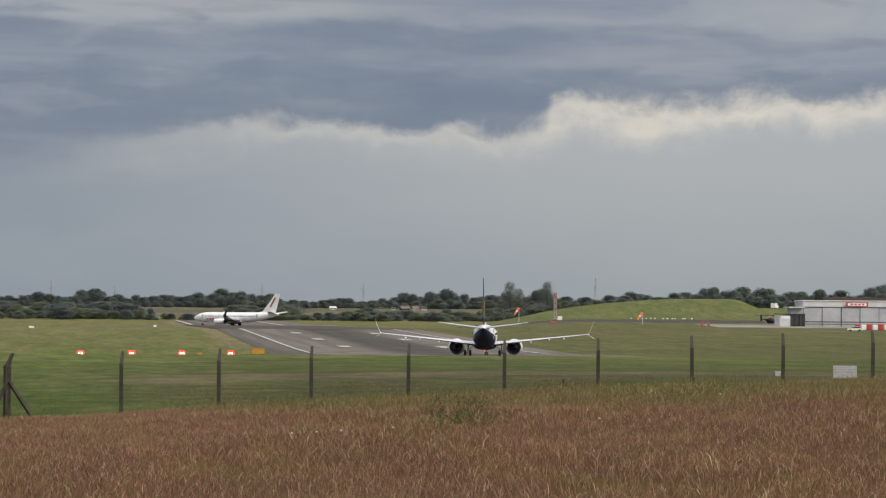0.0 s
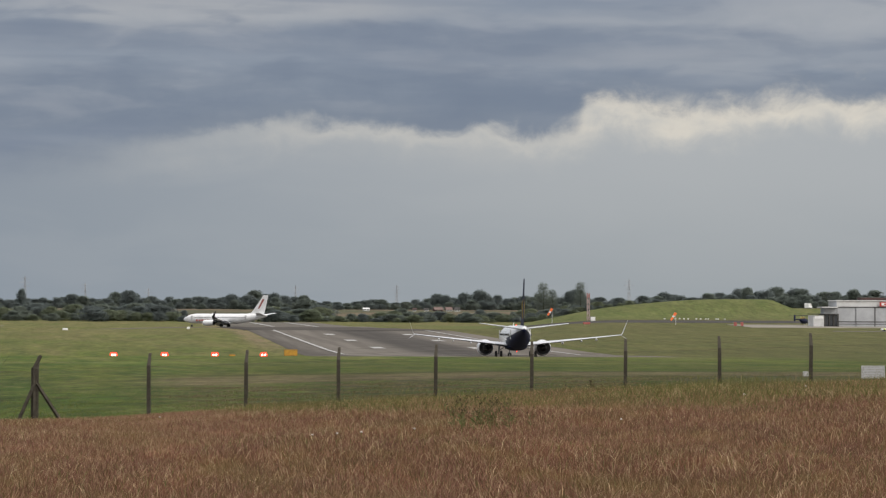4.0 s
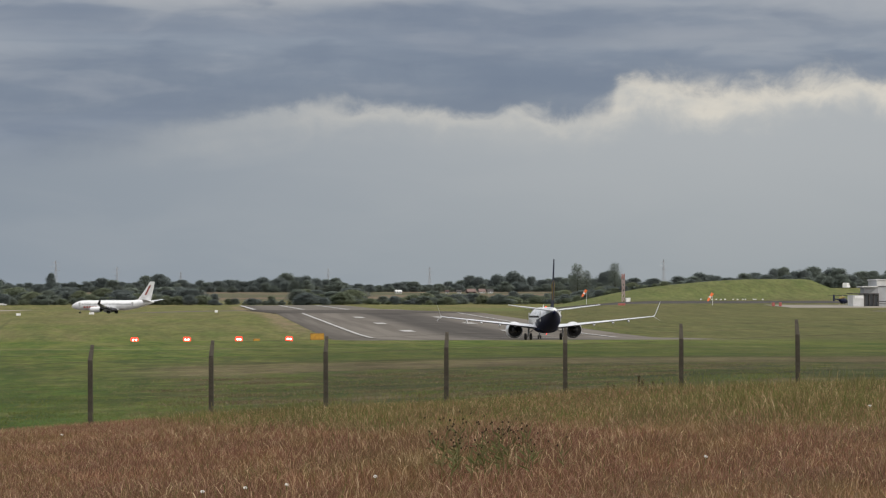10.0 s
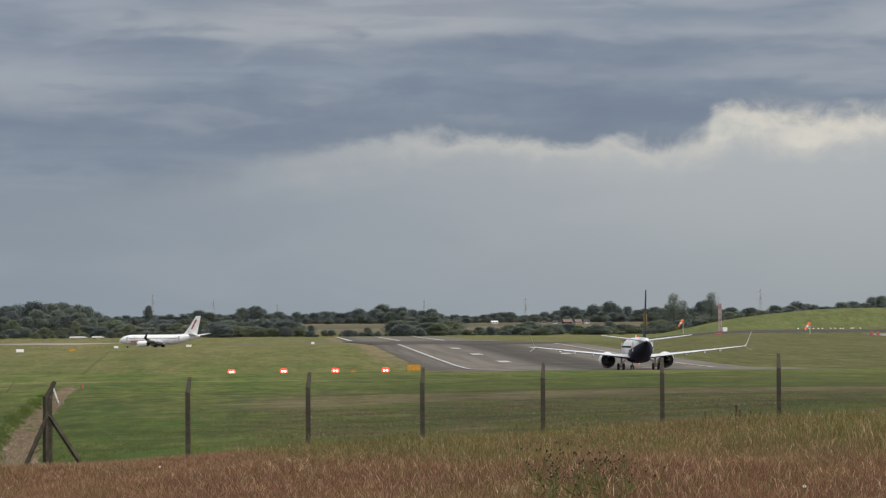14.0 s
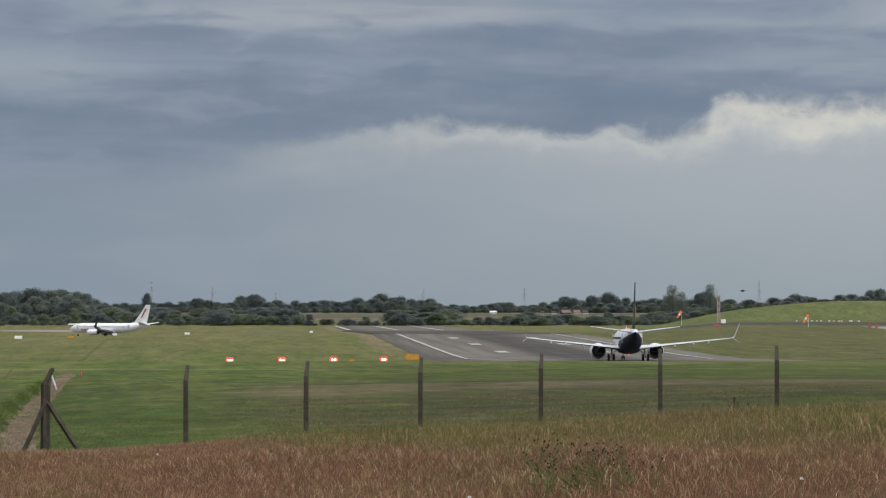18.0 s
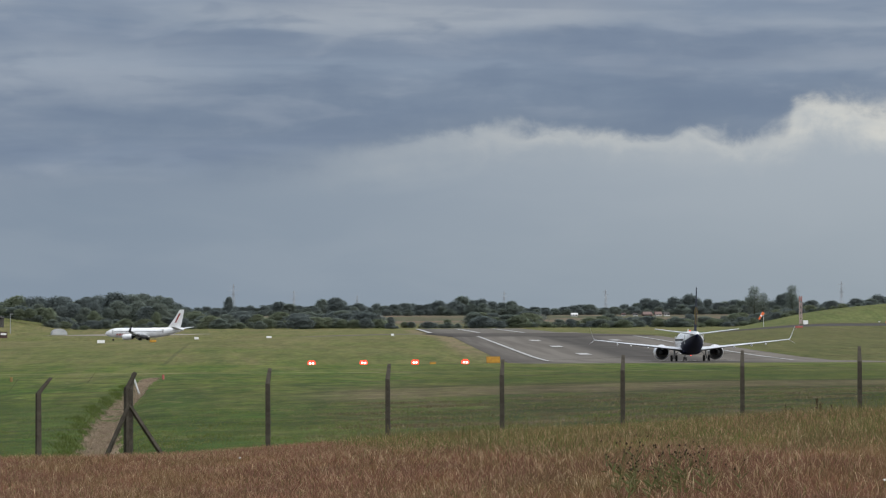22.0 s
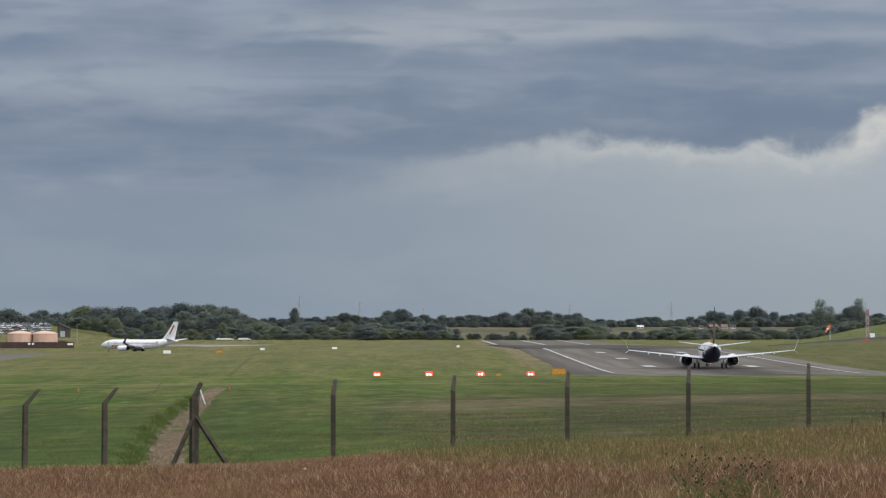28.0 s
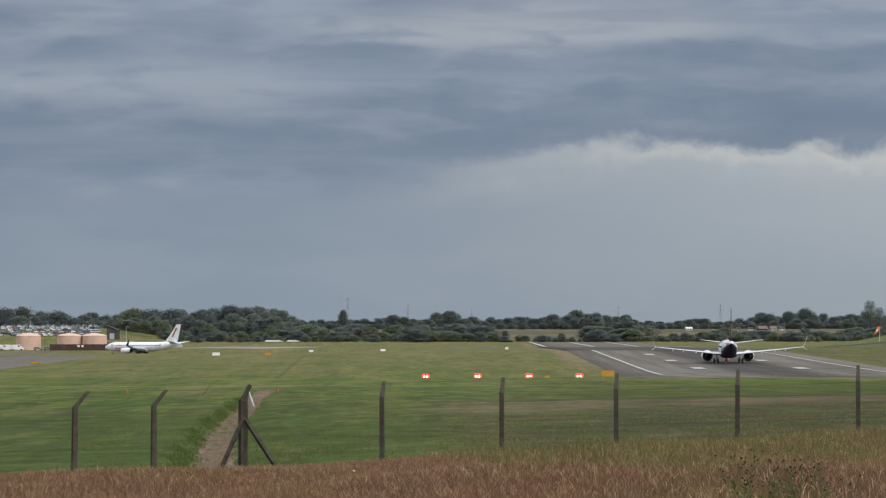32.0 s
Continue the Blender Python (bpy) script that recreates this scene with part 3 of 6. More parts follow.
def rod(bm, a, b, r0, r1=None, sides=6, mi=0, caps=True):
    """A tapered rod from a to b."""
    a, b = Vector(a), Vector(b)
    r1 = r0 if r1 is None else r1
    q = (b - a).to_track_quat("Z", "Y")
    rings = []
    for p, r in ((a, r0), (b, r1)):
        rings.append([bm.verts.new(p + q @ Vector((r * math.cos(2 * math.pi * i / sides), r * math.sin(2 * math.pi * i / sides), 0))) for i in range(sides)])
    for i in range(sides):
        f = bm.faces.new((rings[0][i], rings[0][(i + 1) % sides], rings[1][(i + 1) % sides], rings[1][i]))
        f.material_index = mi
    if caps:
        bm.faces.new(rings[0][::-1]).material_index = mi
        bm.faces.new(rings[1]).material_index = mi
    return bm


def loft(bm, rings, mi=0, caps=True, closed=True, pick=None):
    """Skin between rings of equal length; pick(centre) gives a material slot."""
    vs = [[bm.verts.new(p) for p in r] for r in rings]
    for a, b in zip(vs, vs[1:]):
        n = len(a)
        for i in range(n if closed else n - 1):
            f = bm.faces.new((a[i], a[(i + 1) % n], b[(i + 1) % n], b[i]))
            f.material_index = pick(f.calc_center_median()) if pick else mi
    if caps:
        for r in (vs[0][::-1], vs[-1]):
            f = bm.faces.new(r)
            f.material_index = pick(f.calc_center_median()) if pick else mi
    bmesh.ops.recalc_face_normals(bm, faces=bm.faces)
    return bm


def ellipse(y, z, rx, rz, n=24, x=0.0):
    return [Vector((x + rx * math.cos(2 * math.pi * i / n), y, z + rz * math.sin(2 * math.pi * i / n))) for i in range(n)]


def airfoil(x, y_le, chord, z, thick, vertical=False):
    """A closed section: leading edge at y_le, trailing edge behind it (towards -y)."""
    pts = []
    for t, h in ((0, 0), (0.04, 0.42), (0.15, 0.80), (0.35, 1.0), (0.65, 0.66), (1.0, 0.05), (1.0, -0.05), (0.65, -0.40), (0.35, -0.62), (0.15, -0.52), (0.04, -0.30)):
        off = h * thick / 2
        pts.append(Vector((x + off, y_le - t * chord, z)) if vertical else Vector((x, y_le - t * chord, z + off)))
    return pts


# ---- terrain ----
def lerp_table(tab, v):
    if v <= tab[0][0]:
        return tab[0][1]
    for (a, p), (b, q) in zip(tab, tab[1:]):
        if v <= b:
            return p + (q - p) * (v - a) / (b - a)
    return tab[-1][1]


def ease(v, lo, hi):
    t = min(1.0, max(0.0, (v - lo) / (hi - lo)))
    return t * t * (3 - 2 * t)


LONG = [(-400, -2.2), (-60, -1.85), (0, -1.75), (60, -3.02), (73.5, -3.36), (90, -3.62), (120, -3.85), (300, -4.95), (396, -5.46), (404, -5.50),
        (424, -6.25), (440, -6.50), (470, -6.55), (520, -6.90), (557, -7.30), (600, -7.05), (653, -6.50), (692, -6.05), (739, -5.50), (800, -4.80), (871, -4.0), (900, -3.8), (1000, -3.85),
        (1165, -4.0), (1300, -3.4), (1500, -2.6), (1560, -1.8), (1640, 1.0), (1760, 5.0), (2200, 7.5), (5000, 10)]
LEFT = [(-400, -2.2), (0, -1.75), (73.5, -3.36), (90, -3.62), (120, -3.85), (300, -4.95), (396, -5.50), (404, -5.56), (424, -6.45), (440, -6.85),
        (520, -7.45), (557, -7.60), (620, -7.4), (720, -6.9), (800, -6.5), (900, -6.0), (1000, -5.75), (1080, -5.7), (1150, -6.9), (1254, -7.2), (1278, -5.5), (1340, -4.9), (1420, -4.2),
        (1500, -2.6), (1560, -1.8), (1640, 1.0), (1760, 5.0), (2200, 7.5), (5000, 10)]
RIGHT = [(-400, -2.2), (404, -5.5), (424, -6.25), (440, -6.5), (557, -6.9), (692, -5.4), (800, -4.2), (870, -3.2), (930, -2.3), (985, -1.45), (1010, -0.35), (1100, 0.2), (1240, 1.5), (1300, 5.0), (1500, 6.0), (1760, 7.0), (5000, 10)]


DITCH_LINE = [(60, -5.6), (76, -6.8), (128, -11.0), (164, -13.3), (228, -16.8), (264, -18.3)]


def land(x, y):
    w = ease(-x, -32, 100)
    z = lerp_table(LONG, y) * (1 - w) + lerp_table(LEFT, y) * w
    if y > 404:
        r = ease(x - max(0.0, y - 900.0) * 0.17, 88, 145)
        z = z * (1 - r) + lerp_table(RIGHT, y) * r
    near = 1.0 - ease(y, 110, 300)
    if y < 300:
        z += 0.033 * max(-20.0, min(25.0, x + 2.2)) * near * ease(y, 5, 40)
        z += 0.028 * max(0.0, min(12.5, x + 4.0)) * ease(y, 18, 52) * (1 - ease(y, 62, 73))
    # the meadow swells a little before the fence
    if y < 80:
        z += 0.30 * ease(y, 6, 24) * (1 - ease(y, 64, 73))
    # grassed earth bank to the right of the far field
    bx = ease(x, 120, 222) * (1 - ease(x, 238, 256))
    z += 7.6 * bx * math.exp(-((y - 1110) / 45.0) ** 2)
    # the turf round the landing lights lies a little lower
    z -= 0.55 * ease(33 - x, 2, 12) * ease(y, 470, 520) * (1 - ease(y, 560, 640)) * (1 - ease(-x, 20, 60))
    # raised car park and its bank behind the fuel tanks
    cp = (1 - ease(x, -174, -154)) * ease(y, 1360, 1400) * (1 - ease(y, 1560, 1640))
    z += (5.0 + 2.6 * ease(y, 1400, 1550)) * cp
    # shallow ditch running out from the fence corner
    if 60 < y < 260:
        cx = lerp_table(DITCH_LINE, y)
        z -= 0.45 * math.exp(-((x - cx) / 0.9) ** 2) * ease(y, 64, 76) * (1 - ease(y, 200, 250))
    return z


def steps(*runs):
    out = []
    for a, b, s in runs:
        n = max(1, round((b - a) / s))
        out += [a + (b - a) * i / n for i in range(n)]
    return out + [runs[-1][1]]


def sheet(name, xs, ys, mat, lift=0.0, shade=True, fn=None):
    fn = fn or land
    verts = [(x, y, fn(x, y) + lift) for y in ys for x in xs]
    n = len(xs)
    faces = [(j * n + i, j * n + i + 1, (j + 1) * n + i + 1, (j + 1) * n + i) for j in range(len(ys) - 1) for i in range(n - 1)]
    me = bpy.data.meshes.new(name)
    me.from_pydata(verts, [], faces)
    me.materials.append(mat)
    if shade:
        me.shade_smooth()
    return new(name, me)


XS = steps((-5000, -600, 800), (-600, -160, 40), (-160, -40, 10), (-40, -20, 3), (-20, 26, 0.5), (26, 60, 4), (60, 320, 8), (320, 800, 60), (800, 5000, 700))
YS = steps((-400, 0, 40), (0, 140, 1.5), (140, 390, 8), (390, 445, 2.0), (445, 1000, 12), (1000, 1700, 10), (1700, 2400, 70), (2400, 5000, 650))
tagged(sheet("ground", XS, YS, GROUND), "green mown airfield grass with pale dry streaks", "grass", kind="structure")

# ---- runway and taxiways ----
MID = 59.5


def strip(name, pts, half, mat, lift, label, category="tarmac", each=12.0, halves=None):
    """A paved strip along a line of points, draped on the land."""
    verts, faces = [], []
    line = []
    for k, ((ax, ay), (bx, by)) in enumerate(zip(pts, pts[1:])):
        m = max(1, int(math.hypot(bx - ax, by - ay) / each))
        h0, h1 = (halves[k], halves[k + 1]) if halves else (half, half)
        for i in range(m + (k == len(pts) - 2)):
            t = i / m
            line.append((ax + (bx - ax) * t, ay + (by - ay) * t, bx - ax, by - ay, h0 + (h1 - h0) * t))
    cols = 9
    for x, y, dx, dy, h in line:
        l = math.hypot(dx, dy)
        for c in range(cols):
            o = h * max(-1.0, min(1.0, (c - 4) / 3))
            rim = c in (0, cols - 1)
            o += 0.10 * (c - 4) / 4 if rim else 0.0
            px, py = x + dy / l * o, y - dx / l * o
            verts.append((px, py, land(px, py) + (-0.15 if rim else lift)))
    for j in range(len(line) - 1):
        for c in range(cols - 1):
            faces.append((j * cols + c, j * cols + c + 1, (j + 1) * cols + c + 1, (j + 1) * cols + c))
    me = bpy.data.meshes.new(name)
    me.from_pydata(verts, [], faces)
    me.materials.append(mat)
    me.shade_smooth()
    return tagged(new(name, me), label, category, kind="structure")


runway = strip("runway", [(MID, 430), (MID, 1220)], 31, ASPHALT, 0.10, "dark grey worn asphalt runway", "runway", 8.0)
strip("runway_band", [(MID - 1, 880), (MID - 3, 1170)], 31, TAR, 0.16, "darker resurfaced band across the runway", "runway", 10.0)
strip("old_runway_end", [(MID - 3, 1165), (MID - 3, 1500)], 26, CONCRETE, 0.22, "pale weathered concrete runway section", "runway", 10.0)
strip("taxiway_link", [(34, 1160), (-40, 1192), (-160, 1245), (-330, 1300)], 13, CONCRETE, 0.10, "grey taxiway crossing the grass", "taxiway", 10.0)
strip("taxiway", [(-118, 560), (-124, 700), (-134, 960)], 15, CONCRETE, 0.10, "grey taxiway strip through the grass", "taxiway", 10.0)
strip("far_apron", [(-122, 1345), (-92, 1400)], 26, APRON, 0.10, "grey paved area beyond the grass", "apron", 8.0)
strip("apron", [(192, 938), (420, 928)], 26, APRON, 0.10, "pale concrete apron before the hangar", "apron", 10.0)
strip("service_road", [(203, 852), (420, 842)], 3.0, CONCRETE, 0.10, "narrow pale service road", "road", 10.0)
strip("perimeter_road", [(118, 998), (185, 998), (330, 996)], 8.0, SLATE, 0.12, "dark perimeter road along the grass bank", "road", 10.0)


def mark(x0, x1, y0, y1, lift=0.20):
    n = max(1, int((y1 - y0) / 8))
    ys = [y0 + (y1 - y0) * i / n for i in range(n + 1)]
    o = sheet("stripe", [x0, x1], ys, LINE, lift, False)
    o.parent = runway


for sgn in (-1, 1):
    mark(MID + sgn * 23.4 - 0.42, MID + sgn * 23.4 + 0.42, 540 if sgn < 0 else 556, 880)
    for y0 in (622, 708, 794):
        mark(MID + sgn * 11.0 - 1.3, MID + sgn * 11.0 + 1.3, y0, y0 + 16)
for x in (29.5, 49, 67):
    mark(x - 0.9, x + 0.9, 1180, 1460, 0.36)
mark(MID - 8, MID + 10, 540, 545)

# ---- perimeter fence ----
def post_mesh():
    """Square concrete post with a cranked head that leans over along +y."""
    bm = bmesh.new()
    w = 0.054
    pts = [(0, -0.5, w * 1.15), (0, 1.82, w), (0.33, 2.20, w * 0.72)]
    rings = [[Vector((sx * s, y + sy * s, z)) for sx, sy in ((-1, -1), (1, -1), (1, 1), (-1, 1))] for y, z, s in pts]
    return mesh_object("post", loft(bm, rings), POST)


POST_MESH = post_mesh()
# posts along the straight run, then the turn towards the viewer
RUN = [-5.66, -2.23, 0.76, 3.62, 6.64, 9.65, 12.6, 15.6, 18.5, 21.4, 24.4, 27.4]
FENCE_Y = 73.5
TURN = [(-7.73, 71.5), (-9.41, 69.6), (-11.5, 67.4), (-13.6, 65.3)]


def head_z(x):
    return -3.29 + 0.033 * (x + 2.2)


def link_panel(name, a, b, za, zb, height, parent):
    """Diamond wire netting between two posts, with three line wires."""
    bm = bmesh.new()
    a, b = Vector((a[0], a[1], 0)), Vector((b[0], b[1], 0))
    L, d = (b - a).length, (b - a).normalized()
    r, cell = 0.0018, 0.066
    at = lambda s, h: a + d * s + Vector((0, 0, za + (zb - za) * s / L + h))
    n = int((L + height) / cell)
    for k in range(n):
        for up in (1, -1):
            s0 = k * cell - height
            lo, hi = max(0.0, s0), min(L, s0 + height)
            if hi - lo < 0.03:
                continue
            h0, h1 = lo - s0, hi - s0
            if up < 0:
                h0, h1 = height - h0, height - h1
            rod(bm, at(lo, h0), at(hi, h1), r, sides=3, caps=False)
    for h in (0.05, height * 0.5, height):
        rod(bm, at(0, h), at(L, h), 0.0035, sides=3, caps=False)
    return part(name, bm, WIRE, parent)


fence = thing("perimeter_fence", pose(0, 0, 0), "chain-link fence on dark concrete posts with cranked heads", "fence")
for i, x in enumerate(RUN):
    part("post", POST_MESH, None, fence, at=pose(x, FENCE_Y, head_z(x), random.uniform(-0.7, 0.7), random.uniform(-0.6, 0.6), -8))
for x, y in TURN:
    part("post", POST_MESH, None, fence, at=pose(x, y, head_z(-6.5) - 0.03, random.uniform(-0.7, 0.7), 0, -62))
for x0, x1 in zip(RUN, RUN[1:]):
    link_panel("netting", (x0, FENCE_Y - 0.06), (x1, FENCE_Y - 0.06), head_z(x0), head_z(x1), 1.78, fence)
ring = [(RUN[0], FENCE_Y)] + TURN
for p, q in zip(ring, ring[1:]):
    link_panel("netting", p, q, head_z(-6.5), head_z(-6.5), 1.78, fence)
# two plain strands between the cranked heads
for strand, (out, up) in enumerate(((0.30, 2.14), (0.17, 1.99))):
    for x0, x1 in zip(RUN, RUN[1:]):
        bm = bmesh.new()
        rod(bm, (x0 + 0.04, FENCE_Y + out, head_z(x0) + up), (x1 + 0.04, FENCE_Y + out, head_z(x1) + up), 0.002, sides=3, caps=False)
        part("strand_wire", bm, WIRE, fence)
    for p, q in zip(ring, ring[1:]):
        bm = bmesh.new()
        rod(bm, (p[0] + out * 0.88, p[1] + out * 0.47, head_z(-6.5) + up), (q[0] + out * 0.88, q[1] + out * 0.47, head_z(-6.5) + up), 0.002, sides=3, caps=False)
        part("strand_wire", bm, WIRE, fence)
# slanting stays in the strands of the turned run
for x, y, z in ((-10.2, 68.9, -1.47), (-9.1, 70.0, -1.53), (-8.25, 70.9, -1.41), (-6.55, 72.6, -1.28)):
    bm = bmesh.new()
    rod(bm, (x - 0.10, y, z - 0.15), (x + 0.10, y + 0.05, z + 0.13), 0.0045, 0.0045, 4)
    part("wire_stay", bm, WIRE, fence)
# corner: a second thicker post and two raking struts
bm = bmesh.new()
rod(bm, (RUN[0] - 0.09, FENCE_Y - 0.05, head_z(RUN[0]) - 0.5), (RUN[0] - 0.09, FENCE_Y - 0.05, head_z(RUN[0]) + 1.86), 0.080, 0.074, 4)
rod(bm, (RUN[0] - 0.09, FENCE_Y - 0.05, head_z(RUN[0]) + 1.80), (RUN[0] + 0.12, FENCE_Y + 0.1, head_z(RUN[0]) + 2.22), 0.074, 0.058, 4)
part("corner_post", bm, POST, fence)
for dx, dy in ((1.06, -0.05), (-0.74, -0.45)):
    bm = bmesh.new()
    rod(bm, (RUN[0] - 0.03, FENCE_Y - 0.05, head_z(RUN[0]) + 1.42), (RUN[0] + dx, FENCE_Y + dy, head_z(RUN[0]) - 0.25), 0.060, 0.065, 4)
    part("strut", bm, POST, fence)
bm = bmesh.new()
rod(bm, (-15.5, 210, land(-15.5, 210) - 0.05), (-15.95, 210, land(-15.5, 210) + 1.25), 0.07, 0.07, 6)
tagged(part("leaning_pole", bm, PALE), "thin pale pole leaning beside the ditch", "pole")

# ---- PAPI lights ----
papi = thing("approach_light", pose(0, 0, 0), "low orange-framed landing light unit glowing red on grass", "runway light", "row of red landing lights")
for lx in (-0.34, 0.34):
    for ly in (-0.4, 0.5):
        bm = bmesh.new()
        rod(bm, (lx, ly, -0.1), (lx, ly, 0.40), 0.035)
        part("leg", bm, METAL, papi)
part("housing", boxed(-0.62, 0.62, -0.62, 0.70, 0.36, 0.80, 0.04), AMBER, papi)
# oversized glowing red discs imitate lens bloom round the two lamps
for lx in (-0.34, 0.34):
    bm = bmesh.new()
    rod(bm, (lx * 0.8, -0.66, 0.66), (lx * 0.8, -0.60, 0.66), 0.42, sides=16)
    for v in bm.verts:
        v.co.z = 0.66 + (v.co.z - 0.66) * 1.15
    part("red_glow", bm, LAMP_RED, papi)
    bm = bmesh.new()
    rod(bm, (lx * 0.75, -0.69, 0.64), (lx * 0.75, -0.655, 0.64), 0.17, sides=12)
    part("lens", bm, LAMP_CORE, papi)
PAPI_X = [-8.4, 1.14, 10.6, 19.8]
for i, x in enumerate(PAPI_X):
    m = pose(x, 540, land(x, 540), 0, 0, 0)
    if i == 0:
        papi.matrix_basis = m
    else:
        copy_thing(papi, m)


def sign_board(x, y, w, h, mat, label, legs=0.3, yaw=0, name="guidance_sign"):
    t = thing(name, pose(x, y, land(x, y), 0, 0, yaw), label, "sign")
    case = part("casing", boxed(-w / 2, w / 2, -0.10, 0.22, legs, legs + h, 0.03), OCHRE if mat is AMBER else mat, t)
    part("face", boxed(-w / 2 + 0.07, w / 2 - 0.07, -0.14, -0.10, legs + 0.07, legs + h - 0.14), mat, case)
    for lx in (-w * 0.35, w * 0.35):
        bm = bmesh.new()
        rod(bm, (lx, 0, -0.1), (lx, 0, legs), 0.05)
        part("leg", bm, METAL, t)
    return t


sign_board(25.2, 545, 2.6, 1.3, AMBER, "orange runway guidance board beside the runway", 0.2)
sign_board(13.6, 530, 1.2, 0.7, AMBER, "small orange guidance board on grass", 0.1)

# ---- aircraft ----
def airliner(name, label, split, tail_mat, rear_mat):
    """A twin-engined narrow-body jet; nose along +y, origin on the ground between the main wheels."""
    t = thing(name, pose(0, 0, 0), label, "airplane")
    rows = [(19.6, 2.85, 0.06, 0.06), (19.45, 2.87, 0.32, 0.30), (19.0, 2.92, 0.72, 0.68), (18.2, 3.0, 1.15, 1.10), (17.0, 3.12, 1.52, 1.52), (15.4, 3.24, 1.78, 1.84),
            (13.5, 3.3, 1.88, 2.0), (9, 3.3, 1.88, 2.0), (5, 3.3, 1.88, 2.0), (1, 3.3, 1.88, 2.0), (-3, 3.3, 1.88, 2.0), (-6.5, 3.32, 1.88, 1.99), (-9, 3.46, 1.80, 1.85),
            (-11.5, 3.70, 1.58, 1.62), (-14, 4.0, 1.24, 1.32), (-16.5, 4.3, 0.86, 0.98), (-18.3, 4.48, 0.55, 0.66), (-19.5, 4.58, 0.28, 0.36), (-19.8, 4.6, 0.16, 0.20)]

    def pick(c):
        if rear_mat and c.y < 3 and c.z < 2.3 + (3 - c.y) * 0.105:
            return 1
        return 0

    rings = []
    for (y0, z0, a0, b0), (y1, z1, a1, b1) in zip(rows, rows[1:]):
        for k in range(2):
            f = k / 2
            rings.append(ellipse(y0 + (y1 - y0) * f, z0 + (z1 - z0) * f, a0 + (a1 - a0) * f, b0 + (b1 - b0) * f, 28))
    rings.append(ellipse(*rows[-1][:2], *rows[-1][2:], 28))
    body = part("fuselage", loft(bmesh.new(), rings, pick=pick), [WHITE, rear_mat or WHITE], t, smooth=True)
    # cockpit glazing
    bm = bmesh.new()
    for s in (-1, 1):
        box(bm, s * 0.45 - 0.38, s * 0.45 + 0.38, 17.55, 17.95, 3.72, 4.12, 0.05)
    part("windscreen", bm, GLASS, body)
    # cabin windows down both sides, small dark panes
    bm = bmesh.new()
    for s in (-1, 1):
        for k in range(46):
            y = 13.4 - k * 0.53
            box(bm, s * 1.845 - 0.03, s * 1.845 + 0.03, y - 0.12, y + 0.12, 3.62, 3.95)
    tagged(part("cabin_windows", bm, GLASS, body), kind="stuff")
    for s in (-1, 1):
        for y in (14.6, -10.6):
            part("door", boxed(s * (1.80 if y > 0 else 1.60) - 0.06, s * (1.80 if y > 0 else 1.60) + 0.06, y - 0.42, y + 0.42, 2.75 + (0.3 if y < 0 else 0), 4.45 + (0.2 if y < 0 else 0), 0.02), PALE, body)
    bm = bmesh.new()
    loft(bm, [ellipse(6.2, 1.75, 0.3, 0.2, 16), ellipse(4.6, 1.72, 1.5, 0.55, 16), ellipse(0, 1.72, 1.9, 0.62, 16), ellipse(-3.5, 1.75, 1.5, 0.5, 16), ellipse(-5.4, 1.85, 0.3, 0.15, 16)])
    part("belly_fairing", bm, rear_mat or WHITE, body, smooth=True)
    for s in (-1, 1):
        secs = [airfoil(s * 1.6, 5.0, 7.9, 2.05, 0.95), airfoil(s * 4.83, 2.55, 5.2, 2.42, 0.62), airfoil(s * 6.2, 1.75, 4.3, 2.58, 0.52),
                airfoil(s * 11.5, -1.15, 2.95, 3.16, 0.33), airfoil(s * 17.0, -4.05, 1.65, 3.78, 0.18)]
        bm = loft(bmesh.new(), secs)
        bm.normal_update()
        # downward faces get grey paint darkened further, shade put into the colour
        for f in bm.faces:
            f.material_index = 1 if f.normal.z < -0.3 else 0
        wing = part("wing", bm, [WING, UNDER_SHADE], t)
        bm = bmesh.new()
        if split:
            loft(bm, [airfoil(s * 17.0, -4.05, 1.65, 3.78, 0.16), airfoil(s * 17.25, -4.5, 1.2, 4.10, 0.12), airfoil(s * 17.95, -5.9, 0.5, 6.15, 0.06)])
            loft(bm, [airfoil(s * 17.02, -4.25, 1.3, 3.75, 0.14), airfoil(s * 17.95, -5.3, 0.5, 3.12, 0.06)])
        else:
            loft(bm, [airfoil(s * 17.0, -4.05, 1.65, 3.78, 0.16), airfoil(s * 17.45, -4.5, 1.3, 4.15, 0.12), airfoil(s * 17.85, -6.1, 0.5, 6.2, 0.06)])
        part("winglet", bm, WHITE if split else CHARCOAL, wing, "" if split else "dark winglet")
        for fx in (7.6, 10.6, 13.0):
            k = (fx - 4.83) / 12.2
            bm = bmesh.new()
            zf = 2.42 + 1.36 * k - 0.30
            yf = 2.55 - 6.6 * k - (5.2 - 3.5 * k) * 0.62
            loft(bm, [ellipse(yf + 1.0, zf + 0.05, 0.03, 0.03, 8, s * fx), ellipse(yf, zf, 0.15, 0.20, 8, s * fx), ellipse(yf - 1.2, zf, 0.15, 0.18, 8, s * fx), ellipse(yf - 2.3, zf + 0.06, 0.03, 0.03, 8, s * fx)])
            part("flap_track_fairing", bm, WHITE, wing, smooth=True)
